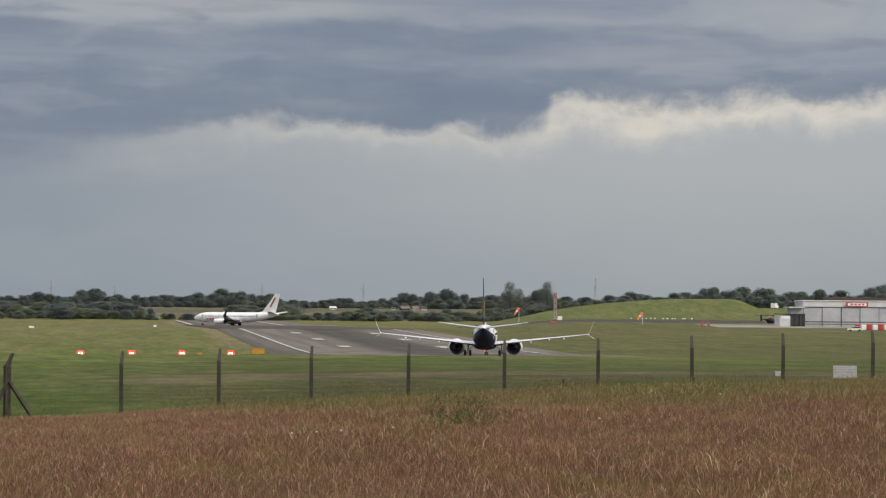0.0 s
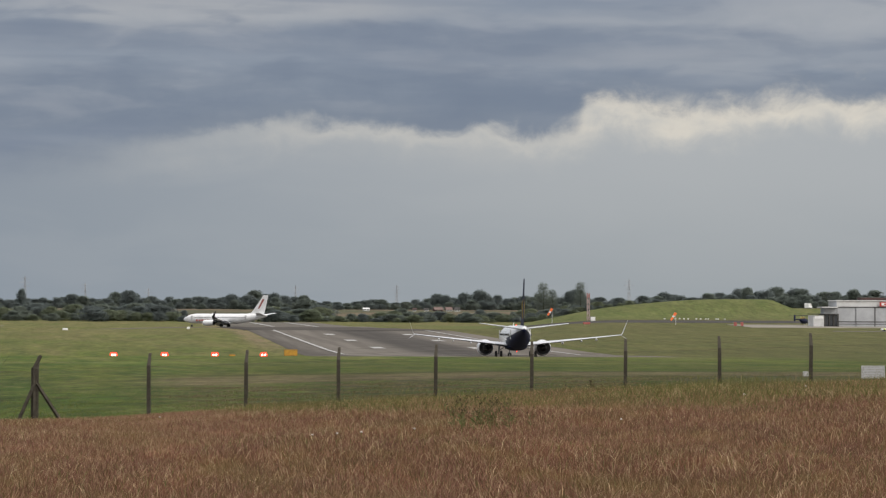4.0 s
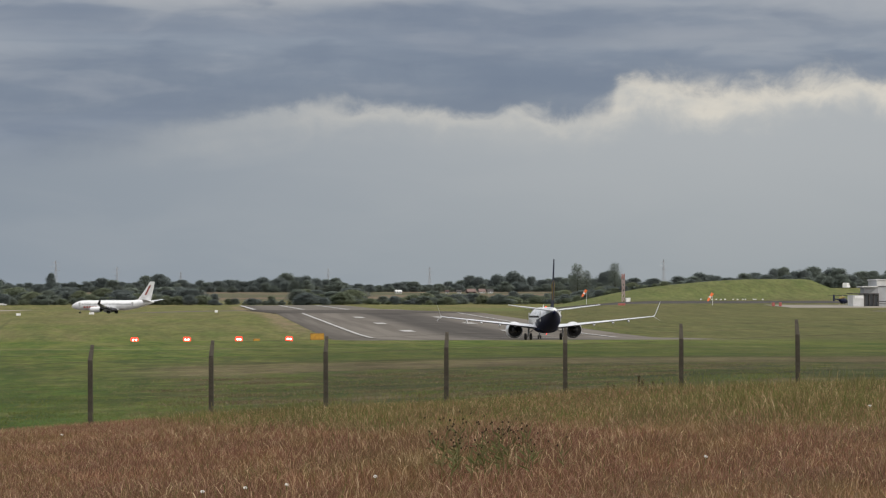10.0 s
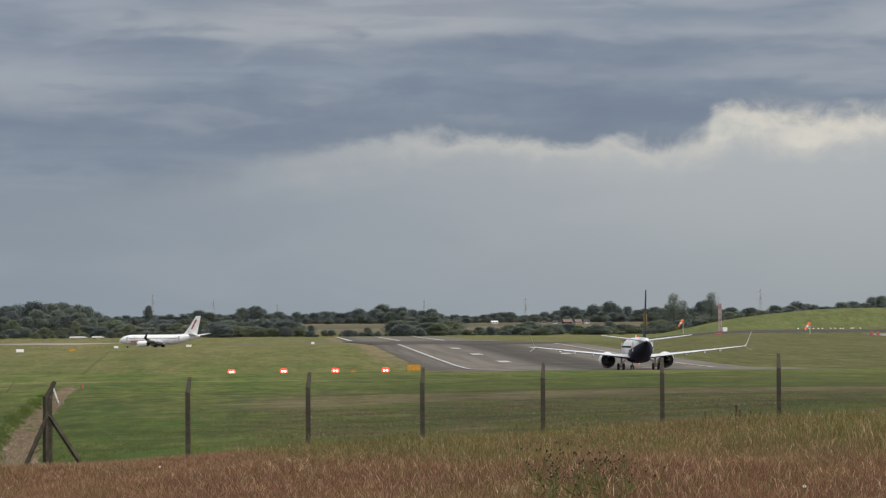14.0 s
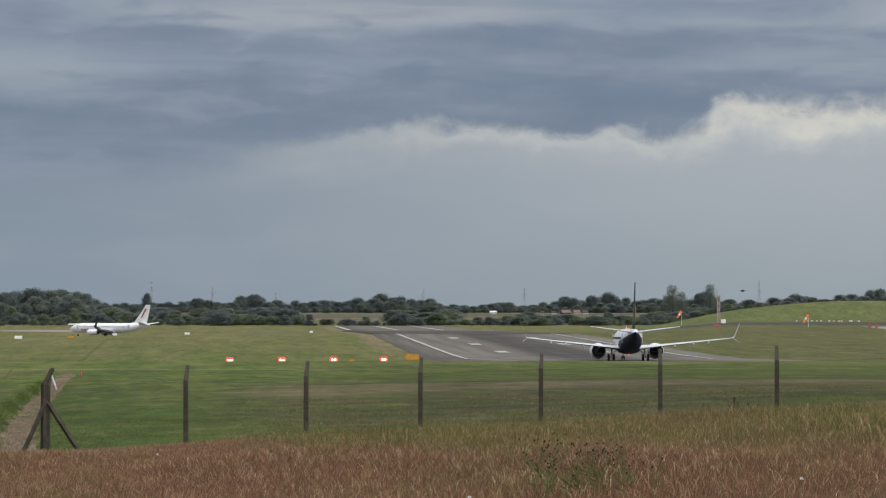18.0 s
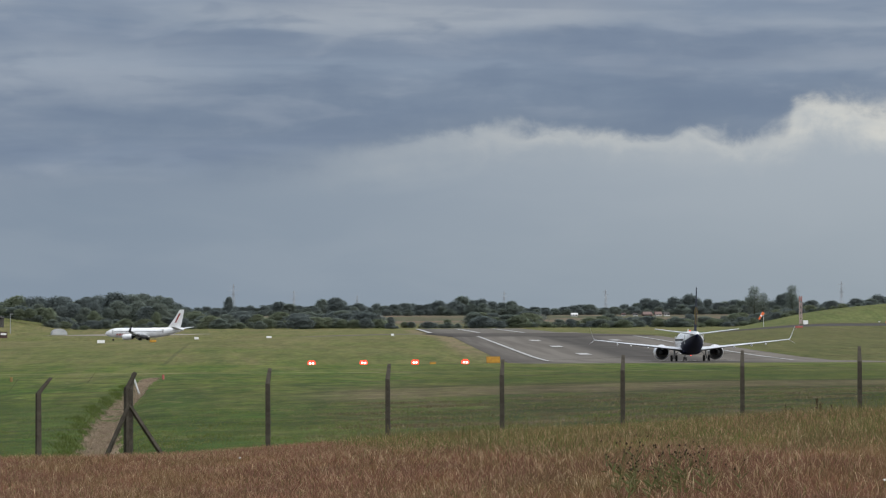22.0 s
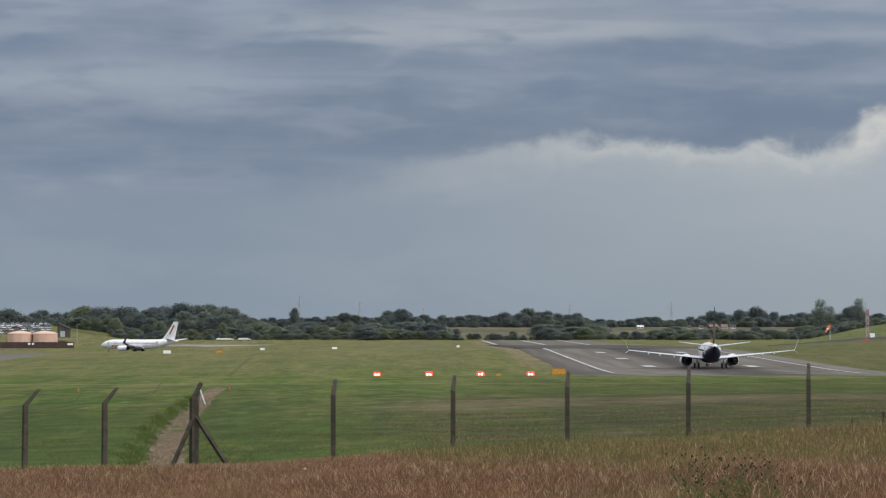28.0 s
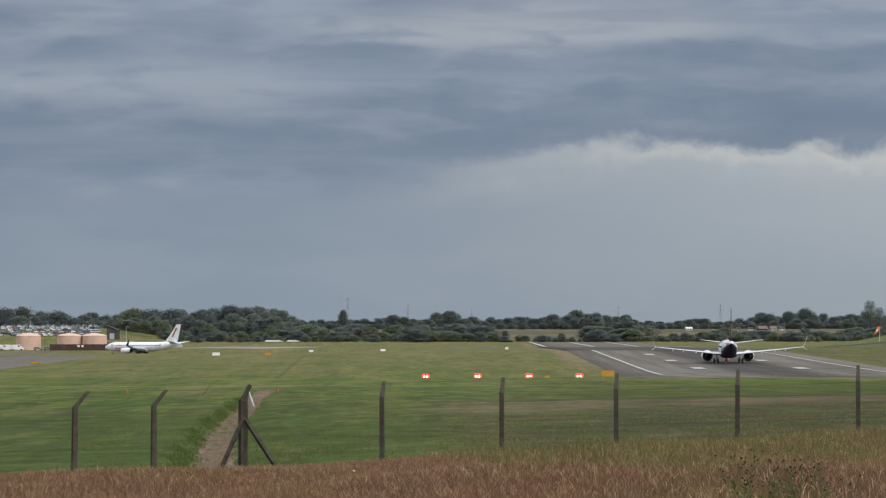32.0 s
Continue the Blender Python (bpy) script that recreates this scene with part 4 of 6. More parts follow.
        if not split:
            # added charcoal panels stand for the shade behind and below the wing
            for xa, ya, za, xb, yb, zb in ((2.2, -2.85, 2.05, 6.0, -2.56, 2.50), (6.4, -2.60, 2.55, 11.2, -4.02, 3.08)):
                edge = [[Vector((s * px, py + 0.15, pz)), Vector((s * px, py - 1.05, pz - 0.95)), Vector((s * px, py - 1.15, pz - 0.85)), Vector((s * px, py + 0.05, pz + 0.12))] for px, py, pz in ((xa, ya, za), (xb, yb, zb))]
                part("flap", loft(bmesh.new(), edge), CHARCOAL, wing, "added dark panel standing for the shade under the wing")
        # engine
        ex, ez = s * 4.83, 1.60
        big_fan = 1.13 if split else 1.0
        prof = [(6.9, 0.98), (7.05, 1.06), (6.7, 1.16), (5.6, 1.24), (4.2, 1.20), (3.0, 1.10), (2.3, 1.03)]
        prof = [(y, r * big_fan) for y, r in prof]
        nac = part("engine", loft(bmesh.new(), [ellipse(y, ez, r, r * 0.97, 24, ex) for y, r in prof], caps=False), WHITE, t, smooth=True)
        part("fan_duct", loft(bmesh.new(), [ellipse(6.6, ez, 0.93 * big_fan, 0.93 * big_fan, 24, ex), ellipse(2.26, ez, 0.99 * big_fan, 0.97 * big_fan, 24, ex)]), DARK, nac, "dark engine exhaust")
        part("core_nozzle", loft(bmesh.new(), [ellipse(2.8, ez, 0.62, 0.62, 18, ex), ellipse(1.6, ez, 0.46, 0.46, 18, ex), ellipse(1.0, ez, 0.16, 0.16, 18, ex)]), DARK, nac, smooth=True)
        bm = bmesh.new()
        rod(bm, (ex, 6.4, ez), (ex, 6.62, ez), 0.90, 0.88, 20)
        part("fan_disc", bm, METAL, nac)
        bm = bmesh.new()
        loft(bm, [[Vector((ex + dx, y, z)) for dx, y, z in ((-0.16, 5.6, 2.5), (0.16, 5.6, 2.5), (0.16, 1.2, 2.1), (-0.16, 1.2, 2.1))],
                  [Vector((ex + dx, y, z)) for dx, y, z in ((-0.14, 4.2, 2.85), (0.14, 4.2, 2.85), (0.14, 0.9, 2.5), (-0.14, 0.9, 2.5))]])
        part("pylon", bm, WHITE, nac)
        # tailplane
        part("tailplane", loft(bmesh.new(), [airfoil(s * 0.4, -14.9, 4.0, 4.75, 0.38), airfoil(s * 7.15, -18.6, 1.5, 5.62, 0.14)]), WING, t).data.shade_flat()
        # main gear
        gx = s * 2.86
        bm = bmesh.new()
        rod(bm, (gx, 0, 0.55), (gx - s * 0.15, 0.1, 2.4), 0.12, 0.15, 8)
        rod(bm, (gx, 0, 1.0), (gx - s * 1.1, 0.2, 1.9), 0.06, 0.06, 6)
        rod(bm, (gx - 0.5, 0, 0.55), (gx + 0.5, 0, 0.55), 0.07, 0.07, 6)
        gear = part("main_gear", bm, METAL, t)
        for wx in (-0.43, 0.43):
            bm = bmesh.new()
            rod(bm, (gx + wx - 0.19, 0, 0.56), (gx + wx + 0.19, 0, 0.56), 0.56, 0.56, 18)
            bmesh.ops.bevel(bm, geom=[e for e in bm.edges if abs(e.verts[0].co.x - e.verts[1].co.x) < 1e-4], offset=0.08, segments=1, affect="EDGES")
            part("wheel", bm, RUBBER, gear)
    # nose gear
    bm = bmesh.new()
    rod(bm, (0, 15.6, 0.34), (0, 15.3, 2.0), 0.09, 0.11, 8)
    gear = part("nose_gear", bm, METAL, t)
    for wx in (-0.2, 0.2):
        bm = bmesh.new()
        rod(bm, (wx - 0.1, 15.6, 0.34), (wx + 0.1, 15.6, 0.34), 0.34, 0.34, 14)
        part("wheel", bm, RUBBER, gear)
    # fin with its plain painted device
    secs = [airfoil(0, -9.0, 9.2, 5.0, 0.30, True), airfoil(0, -12.3, 6.2, 5.75, 0.34, True), airfoil(0, -14.4, 4.7, 8.2, 0.26, True), airfoil(0, -15.6, 3.9, 9.6, 0.22, True), airfoil(0, -17.85, 2.35, 12.75, 0.14, True)]
    fin = part("tail_fin", loft(bmesh.new(), secs), tail_mat, t)
    bm = bmesh.new()
    if split:
        rod(bm, (0, -16.8, 8.9), (0, -17.0, 6.4), 0.25, 0.16, 6)
        rod(bm, (0, -17.2, 9.0), (0, -18.4, 9.4), 0.2, 0.12, 6)
        part("tail_device", bm, YELLOW, fin)
    else:
        for s in (-1, 1):
            loft(bm, [[Vector((s * 0.16, -15.5, 7.4)), Vector((s * 0.20, -15.5, 7.4)), Vector((s * 0.20, -16.2, 7.4)), Vector((s * 0.16, -16.2, 7.4))],
                      [Vector((s * 0.09, -17.6, 11.2)), Vector((s * 0.13, -17.6, 11.2)), Vector((s * 0.13, -18.5, 11.2)), Vector((s * 0.09, -18.5, 11.2))]])
        part("tail_device", bm, FADED, fin)
        for s in (-1, 1):
            for k in range(5):
                y = 12.2 - k * 1.35
                part("title_bar", boxed(s * 1.80 - 0.07, s * 1.80 + 0.07, y - 0.45, y + 0.45, 2.2, 2.95), FADED, body)
    for z, y in ((5.36, 0.0), (1.02, 0.5)) if split else ():
        bm = bmesh.new()
        bmesh.ops.create_icosphere(bm, subdivisions=1, radius=0.10, matrix=Matrix.Translation((0, y if z > 2 else -2.0, z)))
        part("beacon", bm, LAMP_RED, body)
    bm = bmesh.new()
    rod(bm, (0, 6, 5.25), (0, 5.6, 5.75), 0.12, 0.03, 5)
    part("aerial", bm, WHITE, body)
    return t


jet = airliner("departing_jet", "white and navy twin-engine airliner rolling along the runway", True, NAVY, NAVY)
taxi_jet = airliner("taxiing_jet", "white twin-engine airliner with red tail stripe taxiing behind grass", False, WHITE, None)

# ---- trees ----
def crown_mesh(name, seed, shape, n_clumps, n_leaf, leaf, mat):
    """Many small leaf clumps spread over lumpy boughs; unit height 1, width shape."""
    rng = np.random.RandomState(seed)
    w, lo = shape
    lumps = []
    for k in range(n_clumps):
        a, h = rng.uniform(0, 2 * math.pi), rng.uniform(0, 1) ** 0.8
        prof = math.sin(math.pi * min(1, 0.20 + 0.78 * h)) ** 0.55
        r = w * prof * rng.uniform(0.0, 1.0) ** 0.5 * 0.62
        lumps.append((r * math.cos(a), r * math.sin(a), lo + (0.93 - lo) * h, rng.uniform(0.21, 0.31) * (1.12 - 0.42 * h)))
    verts, faces, norms = [], [], []
    heart = np.array((0, 0, lo + (0.93 - lo) * 0.45))
    for (cx, cy, cz, cr) in lumps:
        for _ in range(n_leaf):
            d = rng.normal(size=3)
            d /= np.linalg.norm(d)
            p = np.array((cx, cy, cz)) + d * cr * np.array((1.1, 1.1, 0.8)) * rng.uniform(0.65, 1.1)
            u = np.cross(d + rng.normal(size=3) * 0.5, (0.3, 0.5, 0.8))
            u /= np.linalg.norm(u)
            v = np.cross(d + rng.normal(size=3) * 0.4, u)
            v /= np.linalg.norm(v)
            s = leaf * rng.uniform(0.6, 1.4)
            if np.dot(np.cross(u, v), d) < 0:
                v = -v
            i = len(verts)
            verts += [tuple(p - u * s), tuple(p - v * s * 0.8), tuple(p + u * s), tuple(p + v * s * 0.7)]
            out = p - heart
            out = out / max(1e-3, np.linalg.norm(out)) + 0.25 * d + np.array((0, 0, 0.55))
            norms += [tuple(out / np.linalg.norm(out))] * 4
            faces += [(i, i + 1, i + 2, i + 3)]
    me = bpy.data.meshes.new(name)
    me.from_pydata(verts, [], faces)
    me.shade_smooth()
    me.normals_split_custom_set_from_vertices(norms)
    me.materials.append(mat)
    return me


def trunk_mesh(name, seed, lo):
    rng = random.Random(seed)
    bm = bmesh.new()
    rod(bm, (0, 0, -0.04), (0, 0, lo + 0.15), 0.030, 0.018, 7)
    rod(bm, (0, 0, lo + 0.15), (rng.uniform(-0.03, 0.03), 0, 0.85), 0.018, 0.004, 6)
    for k in range(6):
        a, z = k * 1.05 + rng.uniform(0, 0.5), lo + 0.05 + 0.08 * k
        rod(bm, (0, 0, z), (0.24 * math.cos(a), 0.24 * math.sin(a), z + 0.20), 0.011, 0.003, 5)
    return mesh_object(name, bm, BARK)


TREE = []
for k, (shape, nc, nl, lf, mi) in enumerate((((0.46, 0.08), 50, 95, 0.027, 0), ((0.54, 0.06), 54, 95, 0.028, 0), ((0.42, 0.08), 50, 95, 0.027, 1),
                                            ((0.34, 0.10), 46, 95, 0.024, 0), ((0.22, 0.16), 34, 90, 0.017, 1), ((0.62, 0.03), 50, 95, 0.030, 1), ((0.48, 0.08), 48, 95, 0.028, 2))):
    TREE.append((crown_mesh("crown", 10 + k, shape, nc, nl, lf, HAZED_LEAF[mi]), trunk_mesh("trunk", k, shape[1])))


def plant(kind, x, y, h, wide=1.0, label="dark green broadleaf tree in the distant tree line", group="distant tree line", name="tree", cat="tree"):
    t = thing(name, pose(x, y, land(x, y) - 0.2), label, cat, group)
    yaw = random.uniform(0, 360)
    crown, trunk = TREE[kind]
    for nm, me in (("trunk", trunk), ("crown", crown)):
        o = part(nm, me, None, t)
        o.matrix_basis = pose(0, 0, 0, 0, 0, yaw) @ Matrix.Diagonal((h * wide, h * wide, h, 1))
    return t


# height of the skyline above eye level, by bearing in milliradians
SKY = [(-170, 11.0), (-160, 10.0), (-150, 9.4), (-141, 8.3), (-131, 8.6), (-126, 7.6), (-118, 8.8), (-106, 8.8), (-95, 9.4), (-87, 10.0), (-75, 10.2), (-66, 9.4), (-60, 8.2), (-57, 6.2), (-46, 6.4),
       (-36, 6.6), (-24, 7.0), (-14, 7.4), (-7, 8.6), (2, 7.0), (12, 6.0), (22, 7.2), (32, 8.2), (44, 8.6), (53, 8.2), (57, 5.4), (70, 6.0), (82, 5.6), (93, 6.8), (104, 8.4), (112, 9.2), (122, 7.6),
       (133, 7.8), (146, 9.0), (156, 7.4), (163, 6.4), (170, 8.8), (180, 9.2), (196, 9.2), (206, 10.4), (220, 10.6), (228, 10.4), (236, 10.0), (250, 10.2), (262, 12.0), (300, 12.5)]
rng = random.Random(5)
b = -172.0
while b < 300:
    mr = lerp_table(SKY, b)
    big_wood = b < -58
    y = rng.uniform(1640, 1700) if big_wood else rng.uniform(1790, 1850)
    if b > 165:
        y = rng.uniform(1560, 1640)
    x = y * math.tan(b / 1000)
    top = y * mr / 1000 * rng.uniform(0.80, 1.10)
    h = max(4.0, top - land(x, y) + 0.2)
    kind = rng.choice((0, 1, 0, 1, 3, 2, 5, 1, 6) if big_wood else (0, 1, 0, 1, 3, 2, 5))
    plant(kind, x, y, h, min(2.5 if h < 6.5 else 1.8, rng.uniform(0.95, 1.45) * max(1.0, 11.0 / h)))
    b += rng.uniform(1.9, 3.6) * (1.08 if not big_wood else 1.0)
# second rank, lower, closing the gaps
b = -170.0
while b < 300:
    mr = lerp_table(SKY, b) * 0.74
    y = rng.uniform(1600, 1640) if b < -58 else rng.uniform(1760, 1790)
    if b > 165:
        y = rng.uniform(1500, 1560)
    x = y * math.tan(b / 1000)
    h = max(3.5, y * mr / 1000 * rng.uniform(0.70, 1.12) - land(x, y))
    plant(rng.choice((0, 1, 2, 5, 5)), x, y, h, min(1.9, rng.uniform(1.05, 1.45) * max(1.0, 8.0 / h)))
    b += rng.uniform(2.9, 4.7)
# scrub along the foot of the rise, in three uneven ranks
for rank in range(3):
    b = -122.0
    while b < 165:
        y = 1535 + rank * 38 + rng.uniform(-16, 16)
        x = y * math.tan(b / 1000)
        h = rng.uniform(2.2, 5.8) * (1.15 if -60 < b < 8 or 40 < b < 60 else 0.85) * (1.0 if rank == 0 else 1.15)
        gap = 8 < b < 40 or 62 < b < 95
        if not (gap and rank > 0 and rng.random() < 0.85):
            if gap:
                h *= 0.75 if b < 50 else 0.92
            plant(rng.choice((6, 0, 5, 1, 2, 6)), x, y, h, rng.uniform(1.6, 3.0), "dark green scrub bush on rough grass", "scrub behind the airfield", "bush", "bush")
        b += rng.uniform(2.4, 4.6) * ((0.45 if b > 50 else 0.75) if gap and rank == 0 else 0.9)
# trees that stand out
plant(4, 1700 * math.tan(0.1348), 1700, 17.6, 0.95, "tall slender tree rising above the tree line")
plant(4, 1705 * math.tan(0.1378), 1705, 13.5, 0.9, "slender tree beside a taller one")
plant(4, 1700 * math.tan(0.1475), 1700, 16.4, 0.85, "tall slender tree rising above the tree line")
plant(1, 1790 * math.tan(-0.0436), 1790, 11.5, 0.62, "single round tree standing above the hedge line")
plant(1, 1790 * math.tan(-0.0072), 1790, 10.8, 1.2, "broad dark tree standing above the hedge line")
plant(6, 1560 * math.tan(-0.068), 1560, 8.5, 0.8, "pale green willow before darker woodland")
plant(6, 1590 * math.tan(-0.089), 1590, 8.5, 1.0, "pale green tree before darker woodland")
plant(6, 1540 * math.tan(-0.104), 1540, 9.0, 1.0, "pale green tree before darker woodland")


def pylon(b, y, h):
    """Lattice power pylon far off."""
    x = y * math.tan(b)
    t = thing("power_pylon", pose(x, y, land(x, y), 0, 0, 30), "grey steel lattice power pylon far off", "pylon", "line of pylons")
    bm = bmesh.new()
    w = h * 0.075
    lv = [0, 0.25, 0.45, 0.62, 0.78, 1.0]
    wid = [1, 0.72, 0.5, 0.34, 0.24, 0.05]
    for sx, sy in ((-1, -1), (1, -1), (1, 1), (-1, 1)):
        for (a, wa), (c, wc) in zip(zip(lv, wid), list(zip(lv, wid))[1:]):
            rod(bm, (sx * w * wa, sy * w * wa, a * h), (sx * w * wc, sy * w * wc, c * h), 0.10, 0.09, 4)
            rod(bm, (sx * w * wa, sy * w * wa, a * h), (-sx * w * wc, sy * w * wc, c * h), 0.05, 0.05, 4)
            rod(bm, (sx * w * wa, sy * w * wa, a * h), (sx * w * wc, -sy * w * wc, c * h), 0.05, 0.05, 4)
    part("tower", bm, STEEL, t)
    for k, (z, l) in enumerate(((0.66, 0.17), (0.78, 0.21), (0.90, 0.15))):
        bm = bmesh.new()
        for s in (-1, 1):
            rod(bm, (0, 0, z * h + 0.04 * h), (s * l * h, 0, z * h), 0.07, 0.05, 4)
            rod(bm, (0, 0, z * h), (s * l * h, 0, z * h), 0.07, 0.05, 4)
        part("cross_arm", bm, STEEL, t)


for bb, yy, hh in ((-0.0420, 2500, 27), (-0.0215, 3100, 28), (0.0, 3600, 27), (0.0845, 2600, 22), (0.1640, 2400, 26), (0.050, 3300, 28)):
    pylon(bb, yy, hh)


# ---- far buildings ----
def house(x, y, w, d, h, wall, roof, label, yaw=0):
    t = thing("house", pose(x, y, land(x, y) - 0.2, 0, 0, yaw), label, "house")
    part("wall", boxed(-w / 2, w / 2, -d / 2, d / 2, 0, h), wall, t)
    bm = bmesh.new()
    loft(bm, [[Vector((sx, -d / 2 - 0.4, h)), Vector((sx, d / 2 + 0.4, h)), Vector((sx, 0, h + d * 0.34))] for sx in (-w / 2 - 0.3, w / 2 + 0.3)])
    part("roof", bm, roof, t)
    for k in range(max(2, int(w / 3))):
        wx = -w / 2 + (k + 0.5) * w / max(2, int(w / 3))
        part("window", boxed(wx - 0.5, wx + 0.5, -d / 2 - 0.04, -d / 2 + 0.04, 0.5, 1.1), GLASS, t)
    return t


def far_x(b, y):
    return y * math.tan(b)


def lean_to_shed(b, y):
    """Tall dark shed whose roof falls to one side."""
    x = far_x(b, y)
    t = thing("shed", pose(x, y, land(x, y) - 0.3), "tall dark grey shed with a falling roof by the car park", "shed")
    side = [(-2.6, 0), (-2.6, 6.6), (2.4, 4.4), (2.4, 0)]
    part("wall", loft(bmesh.new(), [[Vector((px, py, pz)) for px, pz in side] for py in (-5, 5)]), SLATE, t)
    bm = loft(bmesh.new(), [[Vector((px, py, pz)) for px, pz in ((-2.9, 6.78), (-2.9, 7.0), (2.8, 4.46), (2.8, 4.26))] for py in (-5.4, 5.4)])
    part("roof", bm, SLATE, t)
    part("door", boxed(-1.2, 1.0, -5.06, -4.98, 0.3, 3.0), GREY, t)


def metal_hut(b, y, w):
    x = far_x(b, y)
    t = thing("metal_hut", pose(x, y, land(x, y) - 0.1, 0, 0, 12), "low grey corrugated metal hut before the woodland", "shed")
    arch = [Vector((w / 2 * math.cos(a), 0, 2.9 * math.sin(a) ** 0.8)) for a in (math.pi * i / 10 for i in range(11))]
    part("shell", loft(bmesh.new(), [[p + Vector((0, dy, 0)) for p in arch] for dy in (-4, 4)]), GREY, t)
    for k in range(9):
        py = -3.8 + k * 0.95
        part("rib", loft(bmesh.new(), [[p * 1.012 + Vector((0, py + dy, 0)) for p in arch] for dy in (-0.06, 0.06)]), STEEL, t)


def flat_trailer(b, y, ln):
    x = far_x(b, y)
    t = thing("flat_trailer", pose(x, y, land(x, y), 0, 0, rng.uniform(-6, 6)), "long low white trailer parked at the field edge", "trailer", "white trailers")
    part("body", boxed(-ln / 2, ln / 2, -1.1, 1.1, 0.45, 1.05, 0.06), PALE, t)
    part("cover", boxed(-ln / 2 + 0.4, ln / 2 - 1.2, -1.0, 1.0, 1.05, 1.35, 0.1), WHITE, t)
    for wx in (-ln * 0.35, -ln * 0.22, ln * 0.34):
        for sy in (-1, 1):
            bm = bmesh.new()
            rod(bm, (wx, sy * 0.85, 0.3), (wx, sy * 1.1, 0.3), 0.3, 0.3, 10)
            part("wheel", bm, RUBBER, t)


lean_to_shed(-0.1213, 1392)
metal_hut(-0.1008, 1405, 7.2)
flat_trailer(-0.0672, 1500, 9.0)
flat_trailer(-0.0606, 1503, 6.5)

TILE = painted("faded_clay_tile", (0.19, 0.135, 0.118, 1), (0.14, 0.105, 0.095, 1), 0.8, 0.9, 0, 0.05)
for b, w, d, h, wall, roof, lb in ((0.0945, 2.6, 3, 0.9, WHITE, SLATE, "small white house among distant trees"), (0.0985, 5.0, 5, 0.9, BRICK, TILE, "brick house with a faded tile roof among trees"),
                                   (0.1022, 3.6, 5, 0.9, PALE, TILE, "pale house with a faded tile roof among trees"), (0.1050, 3.2, 4, 1.0, WHITE, SLATE, "white house with a slate roof among trees"),
                                   (0.0738, 3.6, 3, 1.0, PALE, PALE, "low pale house on the rough pasture"), (0.0905, 2.0, 3, 0.9, PALE, BRICK, "low pale house among distant trees")):
    house(far_x(b, 1742), 1742, w, d, h, wall, roof, lb, rng.uniform(-15, 15))


# ---- left: fuel tanks, car park ----
def tank(b, y):
    x = far_x(b, y)
    t = thing("fuel_tank", pose(x, y, land(x, y)), "round pinkish fuel storage tank with a domed top", "storage tank", "fuel tanks behind the wall")
    bm = bmesh.new()
    r = 5.5
    loft(bm, [[Vector((r * math.cos(i * math.pi / 18), r * math.sin(i * math.pi / 18), z)) for i in range(36)] for z in (-0.4, 2.0, 4.2, 6.2)])
    part("shell", bm, PEACH, t, smooth=False)
    bm = bmesh.new()
    loft(bm, [[Vector((q * math.cos(i * math.pi / 18), q * math.sin(i * math.pi / 18), z)) for i in range(36)] for q, z in ((5.62, 6.1), (5.62, 6.3), (4.4, 6.85), (2.4, 7.25), (0.5, 7.4))])
    part("dome_roof", bm, PEACH, t)
    bm = bmesh.new()
    rod(bm, (0, 0, 7.3), (0, 0, 7.9), 0.25, 0.25, 8)
    part("vent", bm, METAL, t)


for b in (-0.1497, -0.1360, -0.1277):
    tank(b, 1300)
xl, xr = far_x(-0.1425, 1285), far_x(-0.118, 1285)
w = thing("wall_bund", pose(0, 0, 0), "low dark brown wall round the fuel tanks", "wall", kind="structure")
n_bays = 12
for k in range(n_bays):
    a = xl + (xr - xl) * k / n_bays
    c = xl + (xr - xl) * (k + 1) / n_bays
    zz = land(a, 1285)
    part("panel", boxed(a + 0.03, c - 0.03, 1284.8, 1285.2, zz - 0.3, zz + 2.7), BRICK, w)
    part("pier", boxed(a - 0.2, a + 0.2, 1284.7, 1285.3, zz - 0.3, zz + 2.85), BRICK, w)
for px, pw, pz in ((xl + 12.5, 1.1, 1.5), (xl + 14.2, 0.9, 1.5), (xr - 1.6, 2.4, 1.4)):
    part("notice", boxed(px - pw / 2, px + pw / 2, 1284.68, 1284.78, land(px, 1285) + pz, land(px, 1285) + pz + 0.8), WHITE, w, "white notice on the wall")


